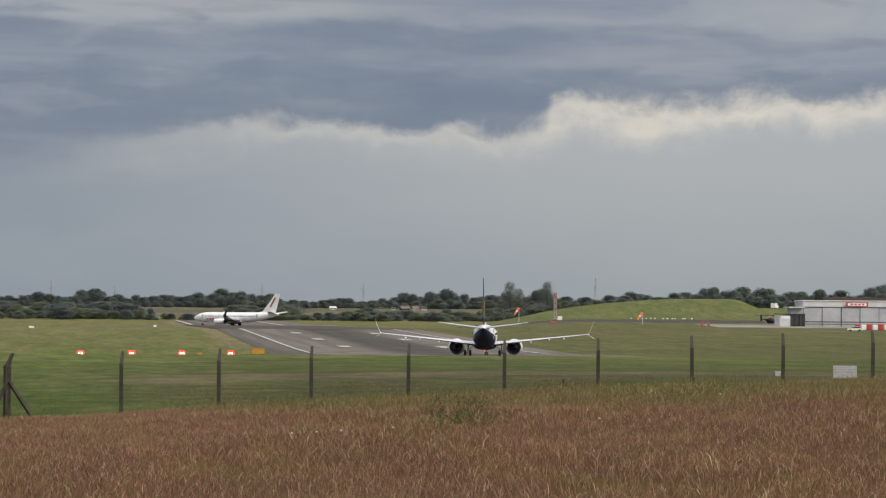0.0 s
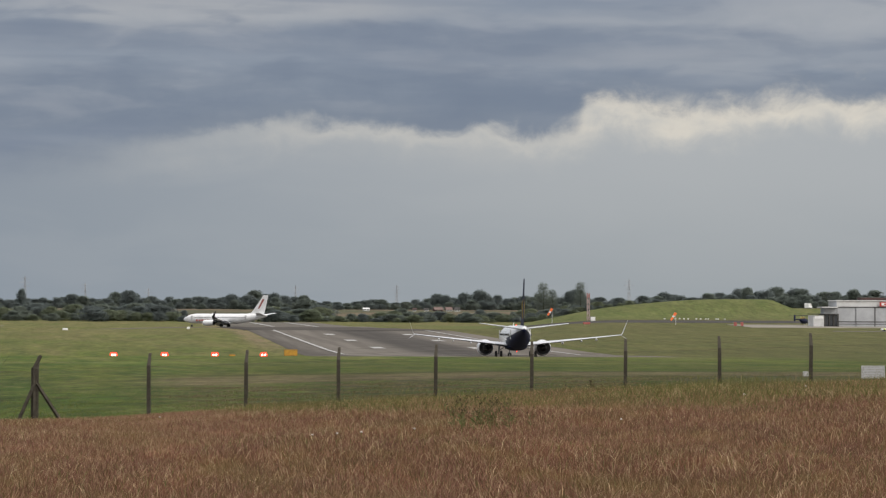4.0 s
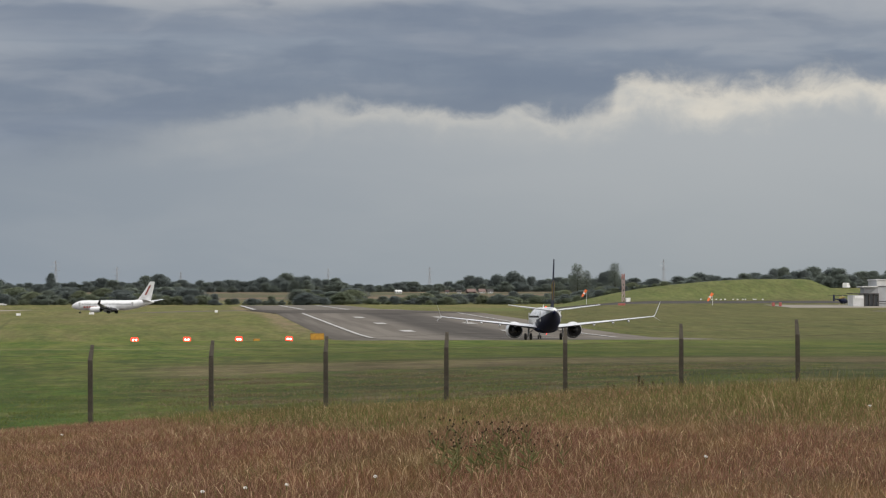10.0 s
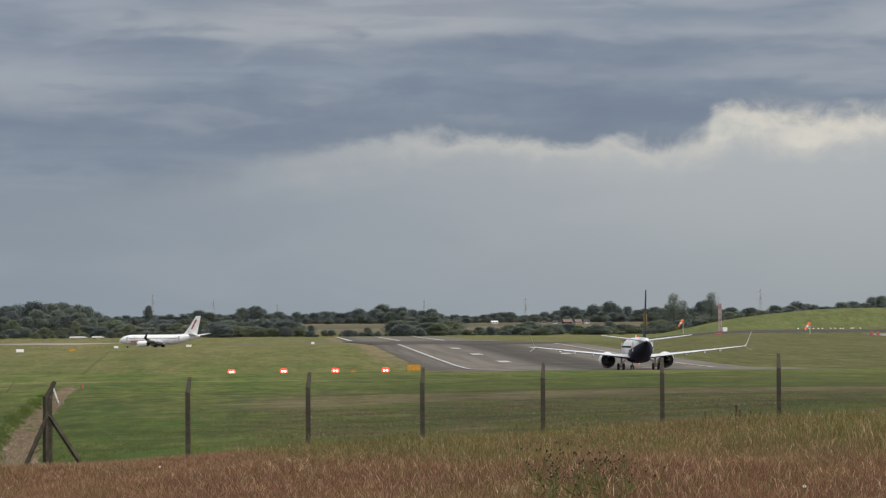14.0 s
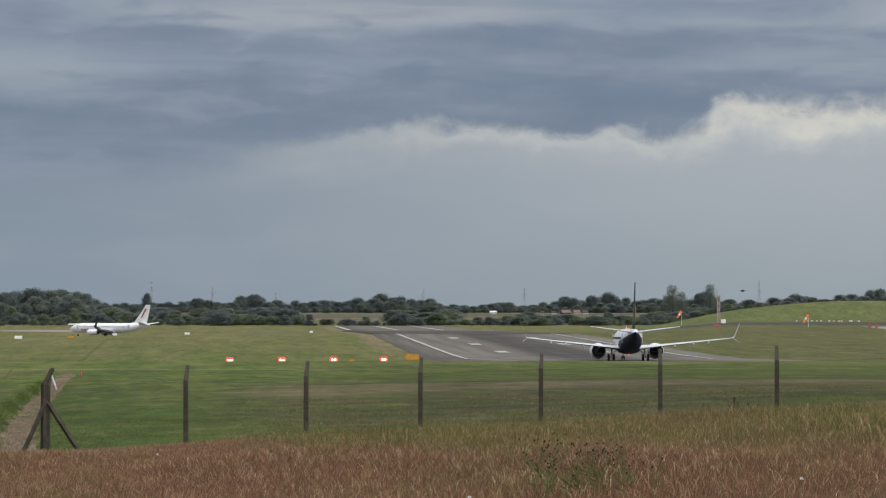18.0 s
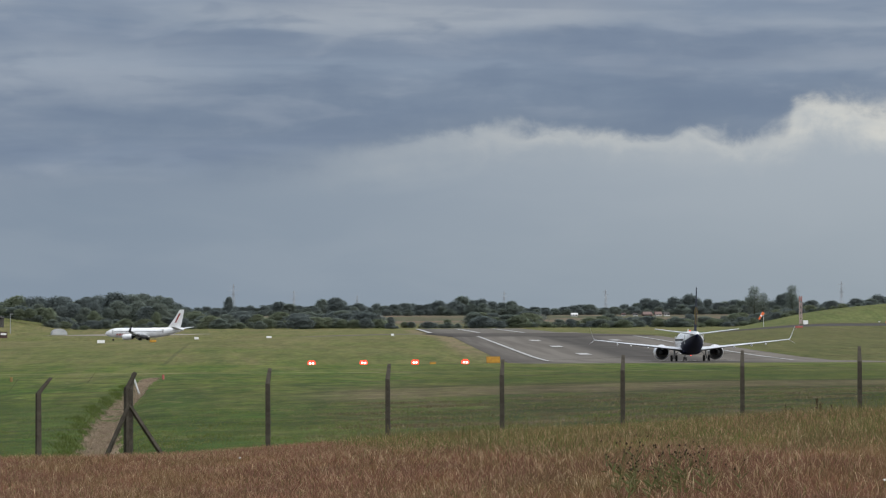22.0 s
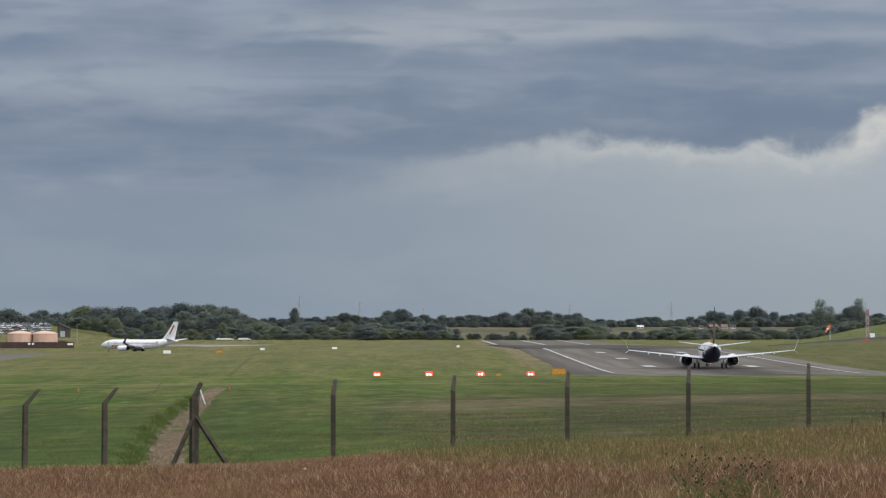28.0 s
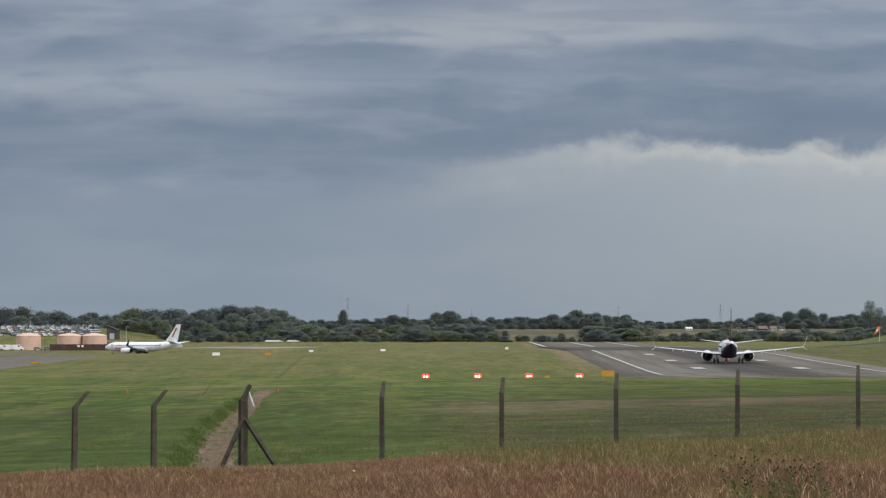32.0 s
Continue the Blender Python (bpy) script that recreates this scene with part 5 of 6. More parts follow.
def vehicle_parts(t, L, W, H, paint, van=False):
    """Road vehicle, nose along +x, on its wheels."""
    bm = bmesh.new()
    if van:
        side = [(-L / 2, 0.35), (-L / 2, H * 0.96), (-L / 2 + 0.15, H), (L * 0.22, H), (L * 0.36, H * 0.55), (L / 2 - 0.1, H * 0.48), (L / 2, H * 0.35), (L / 2, 0.35)]
    else:
        side = [(-L / 2, 0.35), (-L / 2, 0.80), (-L / 2 + 0.15, 0.92), (-L * 0.36, 0.95), (L * 0.18, 0.92), (L / 2 - 0.25, 0.78), (L / 2, 0.62), (L / 2, 0.35)]
    loft(bm, [[Vector((x, sy * W / 2, z)) for x, z in side] for sy in (-1, 1)])
    body = part("body", bm, paint, t)
    if not van:
        bm = bmesh.new()
        lo = [(-L * 0.45, -W * 0.46), (L * 0.20, -W * 0.46), (L * 0.20, W * 0.46), (-L * 0.45, W * 0.46)]
        hi = [(-L * 0.36, -W * 0.38), (L * 0.04, -W * 0.38), (L * 0.04, W * 0.38), (-L * 0.36, W * 0.38)]
        loft(bm, [[Vector((x, y, 0.90)) for x, y in lo], [Vector((x, y, H - 0.06)) for x, y in hi]])
        part("glasshouse", bm, GLASS, t)
        part("roof", boxed(-L * 0.36, L * 0.04, -W * 0.39, W * 0.39, H - 0.08, H, 0.02), paint, t)
    else:
        part("windscreen", boxed(L * 0.26, L * 0.30, -W * 0.42, W * 0.42, H * 0.60, H * 0.88), GLASS, t)
        part("side_window", boxed(L * 0.08, L * 0.22, -W / 2 - 0.02, W / 2 + 0.02, H * 0.60, H * 0.86), GLASS, t)
    for sx in (-0.31, 0.33):
        for sy in (-1, 1):
            bm = bmesh.new()
            rod(bm, (sx * L, sy * W / 2 - sy * 0.18, 0.33), (sx * L, sy * W / 2 + sy * 0.02, 0.33), 0.33, 0.33, 12)
            part("wheel", bm, RUBBER, t)


CAR_PAINT = [painted("car_paint_%s" % nm, c, None, 1.0, 0.25, 0.2, 0.5) for nm, c in (("silver", (0.55, 0.56, 0.58, 1)), ("white", (0.8, 0.8, 0.8, 1)), ("dark", (0.03, 0.035, 0.045, 1)), ("blue", (0.06, 0.10, 0.22, 1)), ("red", (0.30, 0.03, 0.03, 1)), ("grey", (0.22, 0.23, 0.24, 1)))]
PROTO = []
for pm, word in zip(CAR_PAINT, ("silver", "white", "black", "blue", "red", "grey")):
    t = thing("car", pose(0, 0, 0), word + " car parked in packed rows", "car", "cars in the car park")
    vehicle_parts(t, 4.3, 1.78, 1.46, pm)
    PROTO.append([t, False])


def park(k, m):
    t, used = PROTO[k]
    if not used:
        t.matrix_basis = m
        PROTO[k][1] = True
    else:
        copy_thing(t, m)


for row in range(7):
    y = 1415 + row * 22
    x0, x1 = far_x(-0.176, y), far_x(-0.124, y)
    m = int((x1 - x0) / 3.1)
    for i in range(m):
        if rng.random() < 0.12:
            continue
        x = x0 + i * 3.1 + rng.uniform(-0.3, 0.3)
        park(rng.choice((0, 0, 1, 1, 1, 2, 3, 4, 5, 5, 0)), pose(x, y + rng.uniform(-0.5, 0.5), land(x, y), 0, 0, rng.choice((80, 90, 270, 0)) + rng.uniform(-4, 4)))
VAN = None
for b in (-0.1605, -0.1570, -0.1535, -0.1655):
    x = far_x(b, 1290)
    m = pose(x, 1290, land(x, 1290), 0, 0, rng.choice((0, 180)))
    if VAN is None:
        VAN = thing("van", m, "white panel van parked by the fuel tanks", "van", "vans by the tanks")
        vehicle_parts(VAN, 5.6, 2.0, 2.5, WHITE, True)
    else:
        copy_thing(VAN, m)
for b in (-0.1465, -0.1432):
    x = far_x(b, 1288)
    park(5, pose(x, 1288, land(x, 1288), 0, 0, 5))


def lamp_post(x, y, h):
    t = thing("lamp_post", pose(x, y, land(x, y)), "thin grey lighting column", "lamp post", "lighting columns")
    bm = bmesh.new()
    rod(bm, (0, 0, 0), (0, 0, h), 0.16, 0.10, 8)
    part("column", bm, STEEL, t)
    part("lamp_head", boxed(-0.2, 1.2, -0.2, 0.2, h - 0.05, h + 0.15), STEEL, t)


lamp_post(far_x(-0.1492, 1420), 1420, 9)
lamp_post(far_x(-0.117, 1380), 1380, 9)
lamp_post(far_x(-0.168, 1450), 1450, 9)


# ---- right: mast, windsocks, hangar ----
MAST_PALE = painted("weathered_pinkish_white", (0.44, 0.36, 0.34, 1), (0.36, 0.28, 0.26, 1), 0.6, 0.8, 0, 0.1)


def banded_mast(b, y, h):
    x = far_x(b, y)
    t = thing("radio_mast", pose(x, y, land(x, y)), "red and white banded lattice mast on grass", "mast")
    for k in range(5):
        bm = bmesh.new()
        z0, z1 = h * k / 5, h * (k + 1) / 5
        w = 0.42
        for sx, sy in ((-1, -1), (1, -1), (1, 1), (-1, 1)):
            rod(bm, (sx * w, sy * w, z0), (sx * w, sy * w, z1), 0.10, 0.10, 5)
            rod(bm, (sx * w, sy * w, z0), (-sx * w, sy * w, z1), 0.08, 0.08, 4)
            rod(bm, (sx * w, sy * w, z0), (sx * w, -sy * w, z1), 0.08, 0.08, 4)
        part("section", bm, MAST_RED if k == 4 else MAST_PALE, t)
    part("cabinet", boxed(0.8, 2.4, -0.8, 0.8, 0, 1.4, 0.03), WHITE, t)


banded_mast(0.1503, 1010, 9.8)


def windsock(b, y, h, ln):
    x = far_x(b, y)
    t = thing("windsock", pose(x, y, land(x, y)), "orange and white windsock on a thin pole", "windsock", "windsocks")
    bm = bmesh.new()
    rod(bm, (0, 0, 0), (0, 0, h), 0.09, 0.06, 6)
    part("pole", bm, PALE, t)
    for k in range(5):
        a, c = k / 5, (k + 1) / 5
        bm = bmesh.new()
        p = lambda f: Vector((-ln * 0.55 * f, 0, h - ln * 0.85 * f))
        rod(bm, p(a), p(c), 0.50 - 0.2 * a, 0.50 - 0.2 * c, 10)
        part("sock_band", bm, ORANGE if k != 2 else WHITE, t)


windsock(0.1378, 1040, 5.2, 2.9)
windsock(0.1805, 960, 4.0, 3.0)
sign_board(far_x(0.1545, 930), 960, 2.4, 0.7, FADED, "low red board on the grass", 0.2)
sign_board(far_x(0.2010, 930), 930, 1.0, 1.2, FADED, "small red sign on the grass", 0.2)
sign_board(far_x(0.2033, 930), 930, 0.9, 1.2, FADED, "small red sign on the grass", 0.2)
# white marker blocks along the perimeter road
MARKER = None
for k in range(13):
    x = 184 + k * 1.75 + rng.uniform(-0.8, 0.8)
    m = pose(x, 1030 - k * 0.4, land(x, 1030 - k * 0.4))
    if MARKER is None:
        MARKER = thing("marker_block", m, "white road edge marker block on grass", "marker", "road edge markers")
        part("block", boxed(-0.28, 0.28, -0.25, 0.25, 0, 0.32, 0.05), WHITE, MARKER)
    else:
        copy_thing(MARKER, m)


def hangar():
    x0, y0 = 224.5, 935.0
    z = land(x0, y0)
    t = thing("hangar", pose(x0, y0, z), "large grey metal hangar with sliding doors", "hangar")
    W, D, H = 90.0, 12.0, 8.4
    part("wall_upper", boxed(0, W, 0, 0.5, 6.4, H), PALE, t)
    part("back_wall", boxed(0, W, D - 0.5, D, 0, H), GREY, t)
    for sx in (0, W - 0.5):
        part("side_wall", boxed(sx, sx + 0.5, 0.5, D - 0.5, 0, H), GREY, t)
    part("roof", boxed(-0.3, W + 0.3, -0.3, D + 0.3, H, H + 0.35, 0.1), PALE, t)
    part("roof_plant", boxed(9, 60, 4, 9, H + 0.35, H + 1.3, 0.1), BRICK, t)
    part("gutter", boxed(0, W, -0.5, -0.05, 6.35, 6.6, 0.03), SLATE, t)
    k = 0
    x = 0.0
    while x < W - 1:
        wdt = 6.4
        dr = part("sliding_door", boxed(x + 0.06, min(W, x + wdt) - 0.06, -0.25 - 0.12 * (k % 2), 0.05 - 0.12 * (k % 2), 0, 6.4), GREY, t)
        for z0, z1 in ((1.45, 1.75), (0.75, 0.95)):
            part("stripe", boxed(x + 0.06, min(W, x + wdt) - 0.06, -0.30 - 0.12 * (k % 2), -0.24 - 0.12 * (k % 2), z0, z1), SLATE, dr)
        part("guide_rail", boxed(x - 0.09 - 0.1 * (k == 2), x + 0.05 + 0.1 * (k == 2), -0.44, -0.38, 0, 6.3), SLATE, t)
        x += wdt
        k += 1
    board = part("sign_board", boxed(14.3, 21.8, -0.75, -0.55, 6.75, 8.1), RED, t, "red-edged white company board")
    part("sign_face", boxed(14.9, 21.2, -0.80, -0.75, 7.0, 7.85), WHITE, board)
    for i in range(4):
        part("sign_bar", boxed(15.8 + i * 1.3, 16.6 + i * 1.3, -0.84, -0.80, 7.2, 7.65), RED, board)
    # side office with a flat canopy
    off = thing("office_building", pose(x0 - 8.5, y0 - 3, z), "small pale office with dark glazed front", "building")
    part("wall", boxed(0, 3.5, 0, 8, 0, 3.7), PALE, off)
    part("wall", boxed(3.5, 8.4, 6.5, 8, 0, 4.0), GREY, off)
    part("roof", boxed(-0.3, 8.4, -0.5, 8.3, 4.0, 4.25), SLATE, off)
    part("canopy", boxed(3.0, 8.4, 0.5, 8.3, 6.2, 6.55), PALE, off)
    part("upper_wall", boxed(4.2, 8.4, 2.5, 8.0, 4.25, 6.2), GREY, off)
    part("sign_face", boxed(0.5, 3.3, -0.1, -0.02, 2.6, 3.5), WHITE, off)
    for i in range(4):
        part("column", boxed(3.6 + i * 1.5, 3.95 + i * 1.5, -0.1, 0.2, 0, 4.0), SLATE, off)
        if i < 3:
            part("glazing", boxed(3.95 + i * 1.5, 5.1 + i * 1.5, 0.3, 0.36, 0.1, 3.9), GLASS, off)


hangar()


def helicopter():
    x, y = far_x(0.2243, 950), 950
    t = thing("helicopter", pose(x, y, land(x, y), 0, 0, -40), "parked dark helicopter with yellow cowling", "helicopter")
    bm = bmesh.new()
    loft(bm, [ellipse(2.9, 1.35, 0.1, 0.1, 14), ellipse(2.4, 1.4, 0.6, 0.55, 14), ellipse(1.2, 1.55, 0.85, 0.95, 14), ellipse(-0.8, 1.6, 0.85, 0.95, 14), ellipse(-2.2, 1.9, 0.45, 0.5, 14), ellipse(-2.8, 2.0, 0.22, 0.25, 14)])
    part("cabin", bm, NAVY, t, smooth=True)
    bm = bmesh.new()
    loft(bm, [ellipse(1.0, 2.5, 0.3, 0.15, 12), ellipse(0.2, 2.65, 0.6, 0.45, 12), ellipse(-1.6, 2.55, 0.5, 0.4, 12), ellipse(-2.4, 2.3, 0.2, 0.2, 12)])
    part("cowling", bm, YELLOW, t, smooth=True)
    bm = bmesh.new()
    rod(bm, (0, -2.4, 2.0), (0, -6.3, 2.2), 0.24, 0.13, 8)
    part("tail_boom", bm, NAVY, t)
    part("tail_fin", boxed(-0.08, 0.08, -6.9, -5.9, 1.5, 3.6, 0.03), NAVY, t)
    bm = bmesh.new()
    rod(bm, (0, -0.3, 2.9), (0, -0.3, 3.5), 0.12, 0.12, 8)
    part("rotor_mast", bm, METAL, t)
    for k in range(4):
        a = math.radians(45 + 90 * k)
        bm = bmesh.new()
        rod(bm, (0, -0.3, 3.45), (5.0 * math.cos(a), -0.3 + 5.0 * math.sin(a), 3.25), 0.09, 0.07, 4)
        part("rotor_blade", bm, SLATE, t)
    for s in (-1, 1):
        bm = bmesh.new()
        rod(bm, (s * 1.0, 2.0, 0.06), (s * 1.0, -1.8, 0.06), 0.06, 0.06, 6)
        rod(bm, (s * 1.0, 1.0, 0.06), (s * 0.5, 0.9, 0.9), 0.05, 0.05, 5)
        rod(bm, (s * 1.0, -0.9, 0.06), (s * 0.5, -0.8, 0.9), 0.05, 0.05, 5)
        part("skid", bm, METAL, t)
    part("windscreen", boxed(-0.55, 0.55, 1.9, 2.3, 1.45, 1.95, 0.1), GLASS, t)


helicopter()
x, y = 220.6, 852
pc = thing("patrol_car", pose(x, y, land(x, y) + 0.1, 0, 0, 180), "white and yellow-green chequered airport car", "car")
vehicle_parts(pc, 4.3, 1.8, 1.55, WHITE)
LIME = painted("lime_marking", (0.55, 0.65, 0.06, 1), None, 2.0, 0.5)
for i in range(4):
    part("panel", boxed(-1.9 + i * 1.0, -1.4 + i * 1.0, -0.93, 0.93, 0.5, 0.85), LIME, pc)
part("light_bar", boxed(-0.7, -0.3, -0.6, 0.6, 1.53, 1.68, 0.02), CAR_PAINT[3], pc)
for k in range(7):
    x = 228.8 + k * 1.85
    bt = thing("barrier", pose(x, 880, land(x, 880)), ("red" if k % 2 == 0 else "white") + " plastic barrier block on the apron", "barrier", "row of barriers")
    part("body", boxed(-0.8, 0.8, -0.4, 0.4, 0, 1.9 if k % 2 == 0 else 1.7, 0.15), RED if k % 2 == 0 else WHITE, bt)
copy_thing(VAN, pose(far_x(0.2255, 1310), 1310, land(far_x(0.2255, 1310), 1310), 0, 0, 60))

# ---- small airfield markers ----
for b, y, w, h, mt, lb in ((-0.0867, 940, 2.4, 1.0, WHITE, "small white marker board on grass"), (-0.0692, 930, 2.2, 0.9, AMBER, "small yellow marker board on grass"), (-0.0545, 1090, 1.6, 0.8, WHITE, "small white marker board on grass"),
                          (-0.1475, 760, 2.6, 0.6, AMBER, "low yellow board beside the taxiway"), (-0.030, 1010, 1.8, 0.7, WHITE, "small white marker board on grass"), (0.012, 960, 1.0, 0.7, WHITE, "small white marker board on grass")):
    sign_board(far_x(b, y), y, w, h, mt, lb, 0.1, name="marker_board")
bm = bmesh.new()
rod(bm, (0, 0, 0), (0, 0, 0.42), 0.11, 0.10, 8)
mk = part("marker_post", bm, FADED, at=pose(-17.0, 258, land(-17.0, 258)))
tagged(mk, "short red marker post beside the ditch", "marker")
bm = bmesh.new()
rod(bm, (0, 0, 0), (0, 0, 0.40), 0.11, 0.11, 8)
mk = part("marker_post", bm, OCHRE, at=pose(-29.3, 250, land(-29.3, 250)))
tagged(mk, "short yellow marker post on grass", "marker")

# white sign plate and box on the fence
sg = thing("fence_sign", pose(20.46, FENCE_Y - 0.2, head_z(20.5) + 0.72), "white notice plate wired to the fence", "sign")
part("plate", boxed(-0.38, 0.38, -0.015, 0.015, 0, 0.40, 0.005), PLATE, sg)
for i in range(4):
    part("text_bar", boxed(-0.30, 0.30, -0.022, -0.016, 0.06 + i * 0.08, 0.09 + i * 0.08), GREY, sg)
sg = thing("fence_plate", pose(18.3, FENCE_Y - 0.2, head_z(18.3) + 0.85), "small white plate wired to the fence", "sign")
part("plate", boxed(-0.09, 0.09, -0.015, 0.015, 0, 0.16, 0.005), PLATE, sg)

# ---- meadow and weeds ----
def blades(name, count, area, tall, wide, lean, mat, label, seed, heads=0.0, thin=None, simple=False, lift=0.0):
    """Bent grass stems with seed heads as real tapered strips, joined as one stuff."""
    rg = np.random.RandomState(seed)
    (xa, xb), (ya, yb) = area
    y = ya + (yb - ya) * rg.rand(count) ** 0.9
    fx0, fx1 = xa * (0.30 + 0.70 * (y - ya) / (yb - ya)), xb * (0.30 + 0.70 * (y - ya) / (yb - ya))
    x = fx0 + (fx1 - fx0) * rg.rand(count)
    if thin is not None:
        k = rg.rand(count) < thin(x, y)
        x, y = x[k], y[k]
    n = len(x)
    gx, gy = np.linspace(xa - 2, xb + 2, 90), np.linspace(ya - 2, yb + 2, 90)
    Z = np.array([[land(a, c) for a in gx] for c in gy])
    ix = np.clip((x - gx[0]) / (gx[1] - gx[0]), 0, 88.999)
    iy = np.clip((y - gy[0]) / (gy[1] - gy[0]), 0, 88.999)
    i0, j0 = ix.astype(int), iy.astype(int)
    fx, fy = ix - i0, iy - j0
    z = (Z[j0, i0] * (1 - fx) + Z[j0, i0 + 1] * fx) * (1 - fy) + (Z[j0 + 1, i0] * (1 - fx) + Z[j0 + 1, i0 + 1] * fx) * fy
    z = z + lift * (0.75 + 0.5 * rg.rand(n))
    h = tall * (0.55 + 0.6 * rg.rand(n)) * (0.85 + 0.3 * np.sin(x * 0.7 + 1.3 * np.sin(y * 0.31)))
    a = rg.rand(n) * 2 * np.pi
    bend = lean * (0.2 + rg.rand(n)) * h
    dx, dy = np.cos(a) * bend, np.sin(a) * bend
    f = rg.rand(n) * np.pi
    w = wide * (0.6 + 0.8 * rg.rand(n))
    ux, uy = np.cos(f) * w, np.sin(f) * w * 0.5
    hd = np.where(rg.rand(n) < heads, 1.9, 0.8)
    V = np.empty((n, 4, 3))
    for i, (t, ww, b) in enumerate(((0.0, 1.0, 0.0), (0.78, 1.0, 0.6))):
        k = ww * (hd if i == 1 else 1.0)
        zz = z - 0.03 + h * t
        V[:, 2 * i, 0], V[:, 2 * i, 1], V[:, 2 * i, 2] = x + dx * b - ux * k, y + dy * b - uy * k, zz
        V[:, 2 * i + 1, 0], V[:, 2 * i + 1, 1], V[:, 2 * i + 1, 2] = x + dx * b + ux * k, y + dy * b + uy * k, zz
    tip = np.stack([x + dx * 1.5, y + dy * 1.5, z + h * (1.0 - 0.30 * rg.rand(n))], 1)
    if simple:
        V = np.stack([V[:, 0], V[:, 1], tip], 1)
        tri = np.array([[0, 1, 2]])
    else:
        V = np.concatenate([V, tip[:, None, :]], 1)
        tri = np.array([[0, 1, 3], [0, 3, 2], [2, 3, 4]])
    m = V.shape[1]
    base = np.arange(n)[:, None] * m
    F = (base[:, None, :] + tri[None]).reshape(-1, 3)
    me = bpy.data.meshes.new(name)
    me.vertices.add(n * m)
    me.vertices.foreach_set("co", V.astype(np.float32).ravel())
    me.loops.add(len(F) * 3)
    me.loops.foreach_set("vertex_index", F.astype(np.int32).ravel())
    me.polygons.add(len(F))
    me.polygons.foreach_set("loop_start", np.arange(0, len(F) * 3, 3, dtype=np.int32))
    me.update(calc_edges=True)
    me.materials.append(mat)
    return tagged(new(name, me), label, "grass", kind="stuff")


RUSSET = blade_material("russet_meadow", [(0.109, 0.047, 0.034, 1), (0.141, 0.062, 0.041, 1), (0.158, 0.077, 0.043, 1), (0.130, 0.055, 0.041, 1), (0.137, 0.088, 0.038, 1), (0.190, 0.106, 0.066, 1)], (0.165, 0.118, 0.044, 1))
GREENG = blade_material("green_meadow", [(0.066, 0.092, 0.020, 1), (0.096, 0.116, 0.028, 1), (0.140, 0.128, 0.044, 1), (0.086, 0.108, 0.028, 1), (0.270, 0.205, 0.105, 1)], (0.150, 0.104, 0.056, 1))
TURF = blade_material("turf_tufts", [(0.080, 0.118, 0.020, 1), (0.105, 0.138, 0.026, 1), (0.140, 0.160, 0.040, 1), (0.210, 0.190, 0.085, 1)])
PALEG = blade_material("pale_stalks", [(0.46, 0.33, 0.19, 1), (0.34, 0.22, 0.12, 1), (0.60, 0.47, 0.29, 1)])


def green_share(x, y):
    """The meadow turns green in a belt before the fence, broader to the right."""
    lim = np.interp(x, [-3, -1, 1.2, 3, 5, 8, 12, 24], [70, 64, 52, 45.5, 42, 39.5, 38, 36])
    return 1 / (1 + np.exp(-(y - lim + 1.6 * np.sin(x * 0.9) + 1.2 * np.sin(x * 2.3)) / 1.3))


AREA = ((-15.0, 24.0), (4.0, 72.6))
RED_PART = lambda x, y: 1 - 0.88 * green_share(x, y)
GREEN_PART = lambda x, y: 0.12 + 0.88 * green_share(x, y)
blades("meadow_grass", 1350000, AREA, 0.140, 0.0021, 0.34, RUSSET, "tall reddish-brown seeding meadow grass", 3, 0.0, RED_PART, True)
blades("meadow_seed_heads", 360000, AREA, 0.20, 0.0013, 0.40, RUSSET, "drooping reddish grass seed heads", 13, 0.8, RED_PART)
blades("green_grass", 1050000, AREA, 0.17, 0.0022, 0.38, GREENG, "tall green and straw meadow grass", 4, 0.0, GREEN_PART, True)
blades("green_seed_heads", 260000, AREA, 0.27, 0.0013, 0.5, GREENG, "drooping straw-coloured grass heads", 14, 0.7, GREEN_PART)
FLECK = blade_material("straw_seed_flecks", [(0.17, 0.085, 0.062, 1), (0.26, 0.150, 0.098, 1), (0.20, 0.105, 0.074, 1), (0.40, 0.28, 0.17, 1)], (0.20, 0.150, 0.070, 1))
blades("seed_flecks", 200000, AREA, 0.075, 0.0042, 0.9, FLECK, "small pale seed heads over the meadow", 25, 0.9, lambda x, y: 1 - 0.6 * green_share(x, y), True, 0.12)
blades("pale_stalks", 42000, AREA, 0.25, 0.0017, 0.9, PALEG, "scattered pale bent grass stalks", 5, 0.8)
blades("tall_stalks", 16000, AREA, 0.50, 0.0016, 0.55, GREENG, "thin tall seeding stalks above the green grass", 35, 0.9, lambda x, y: green_share(x, y))
blades("verge_tufts", 260000, ((-26.0, 40.0), (72.8, 170.0)), 0.075, 0.010, 0.7, TURF, "short tufts of turf beyond the fence", 6, thin=lambda x, y: np.clip((165 - y) / 95, 0, 1) * (0.30 + 0.45 * (np.sin(x * 1.3 + 2 * np.sin(y * 0.21)) * np.sin(y * 0.33 + x * 0.2) > 0.1) + 0.25 * (np.sin(y * 0.9 + 0.12 * x + np.sin(x * 0.4)) > 0.2)))

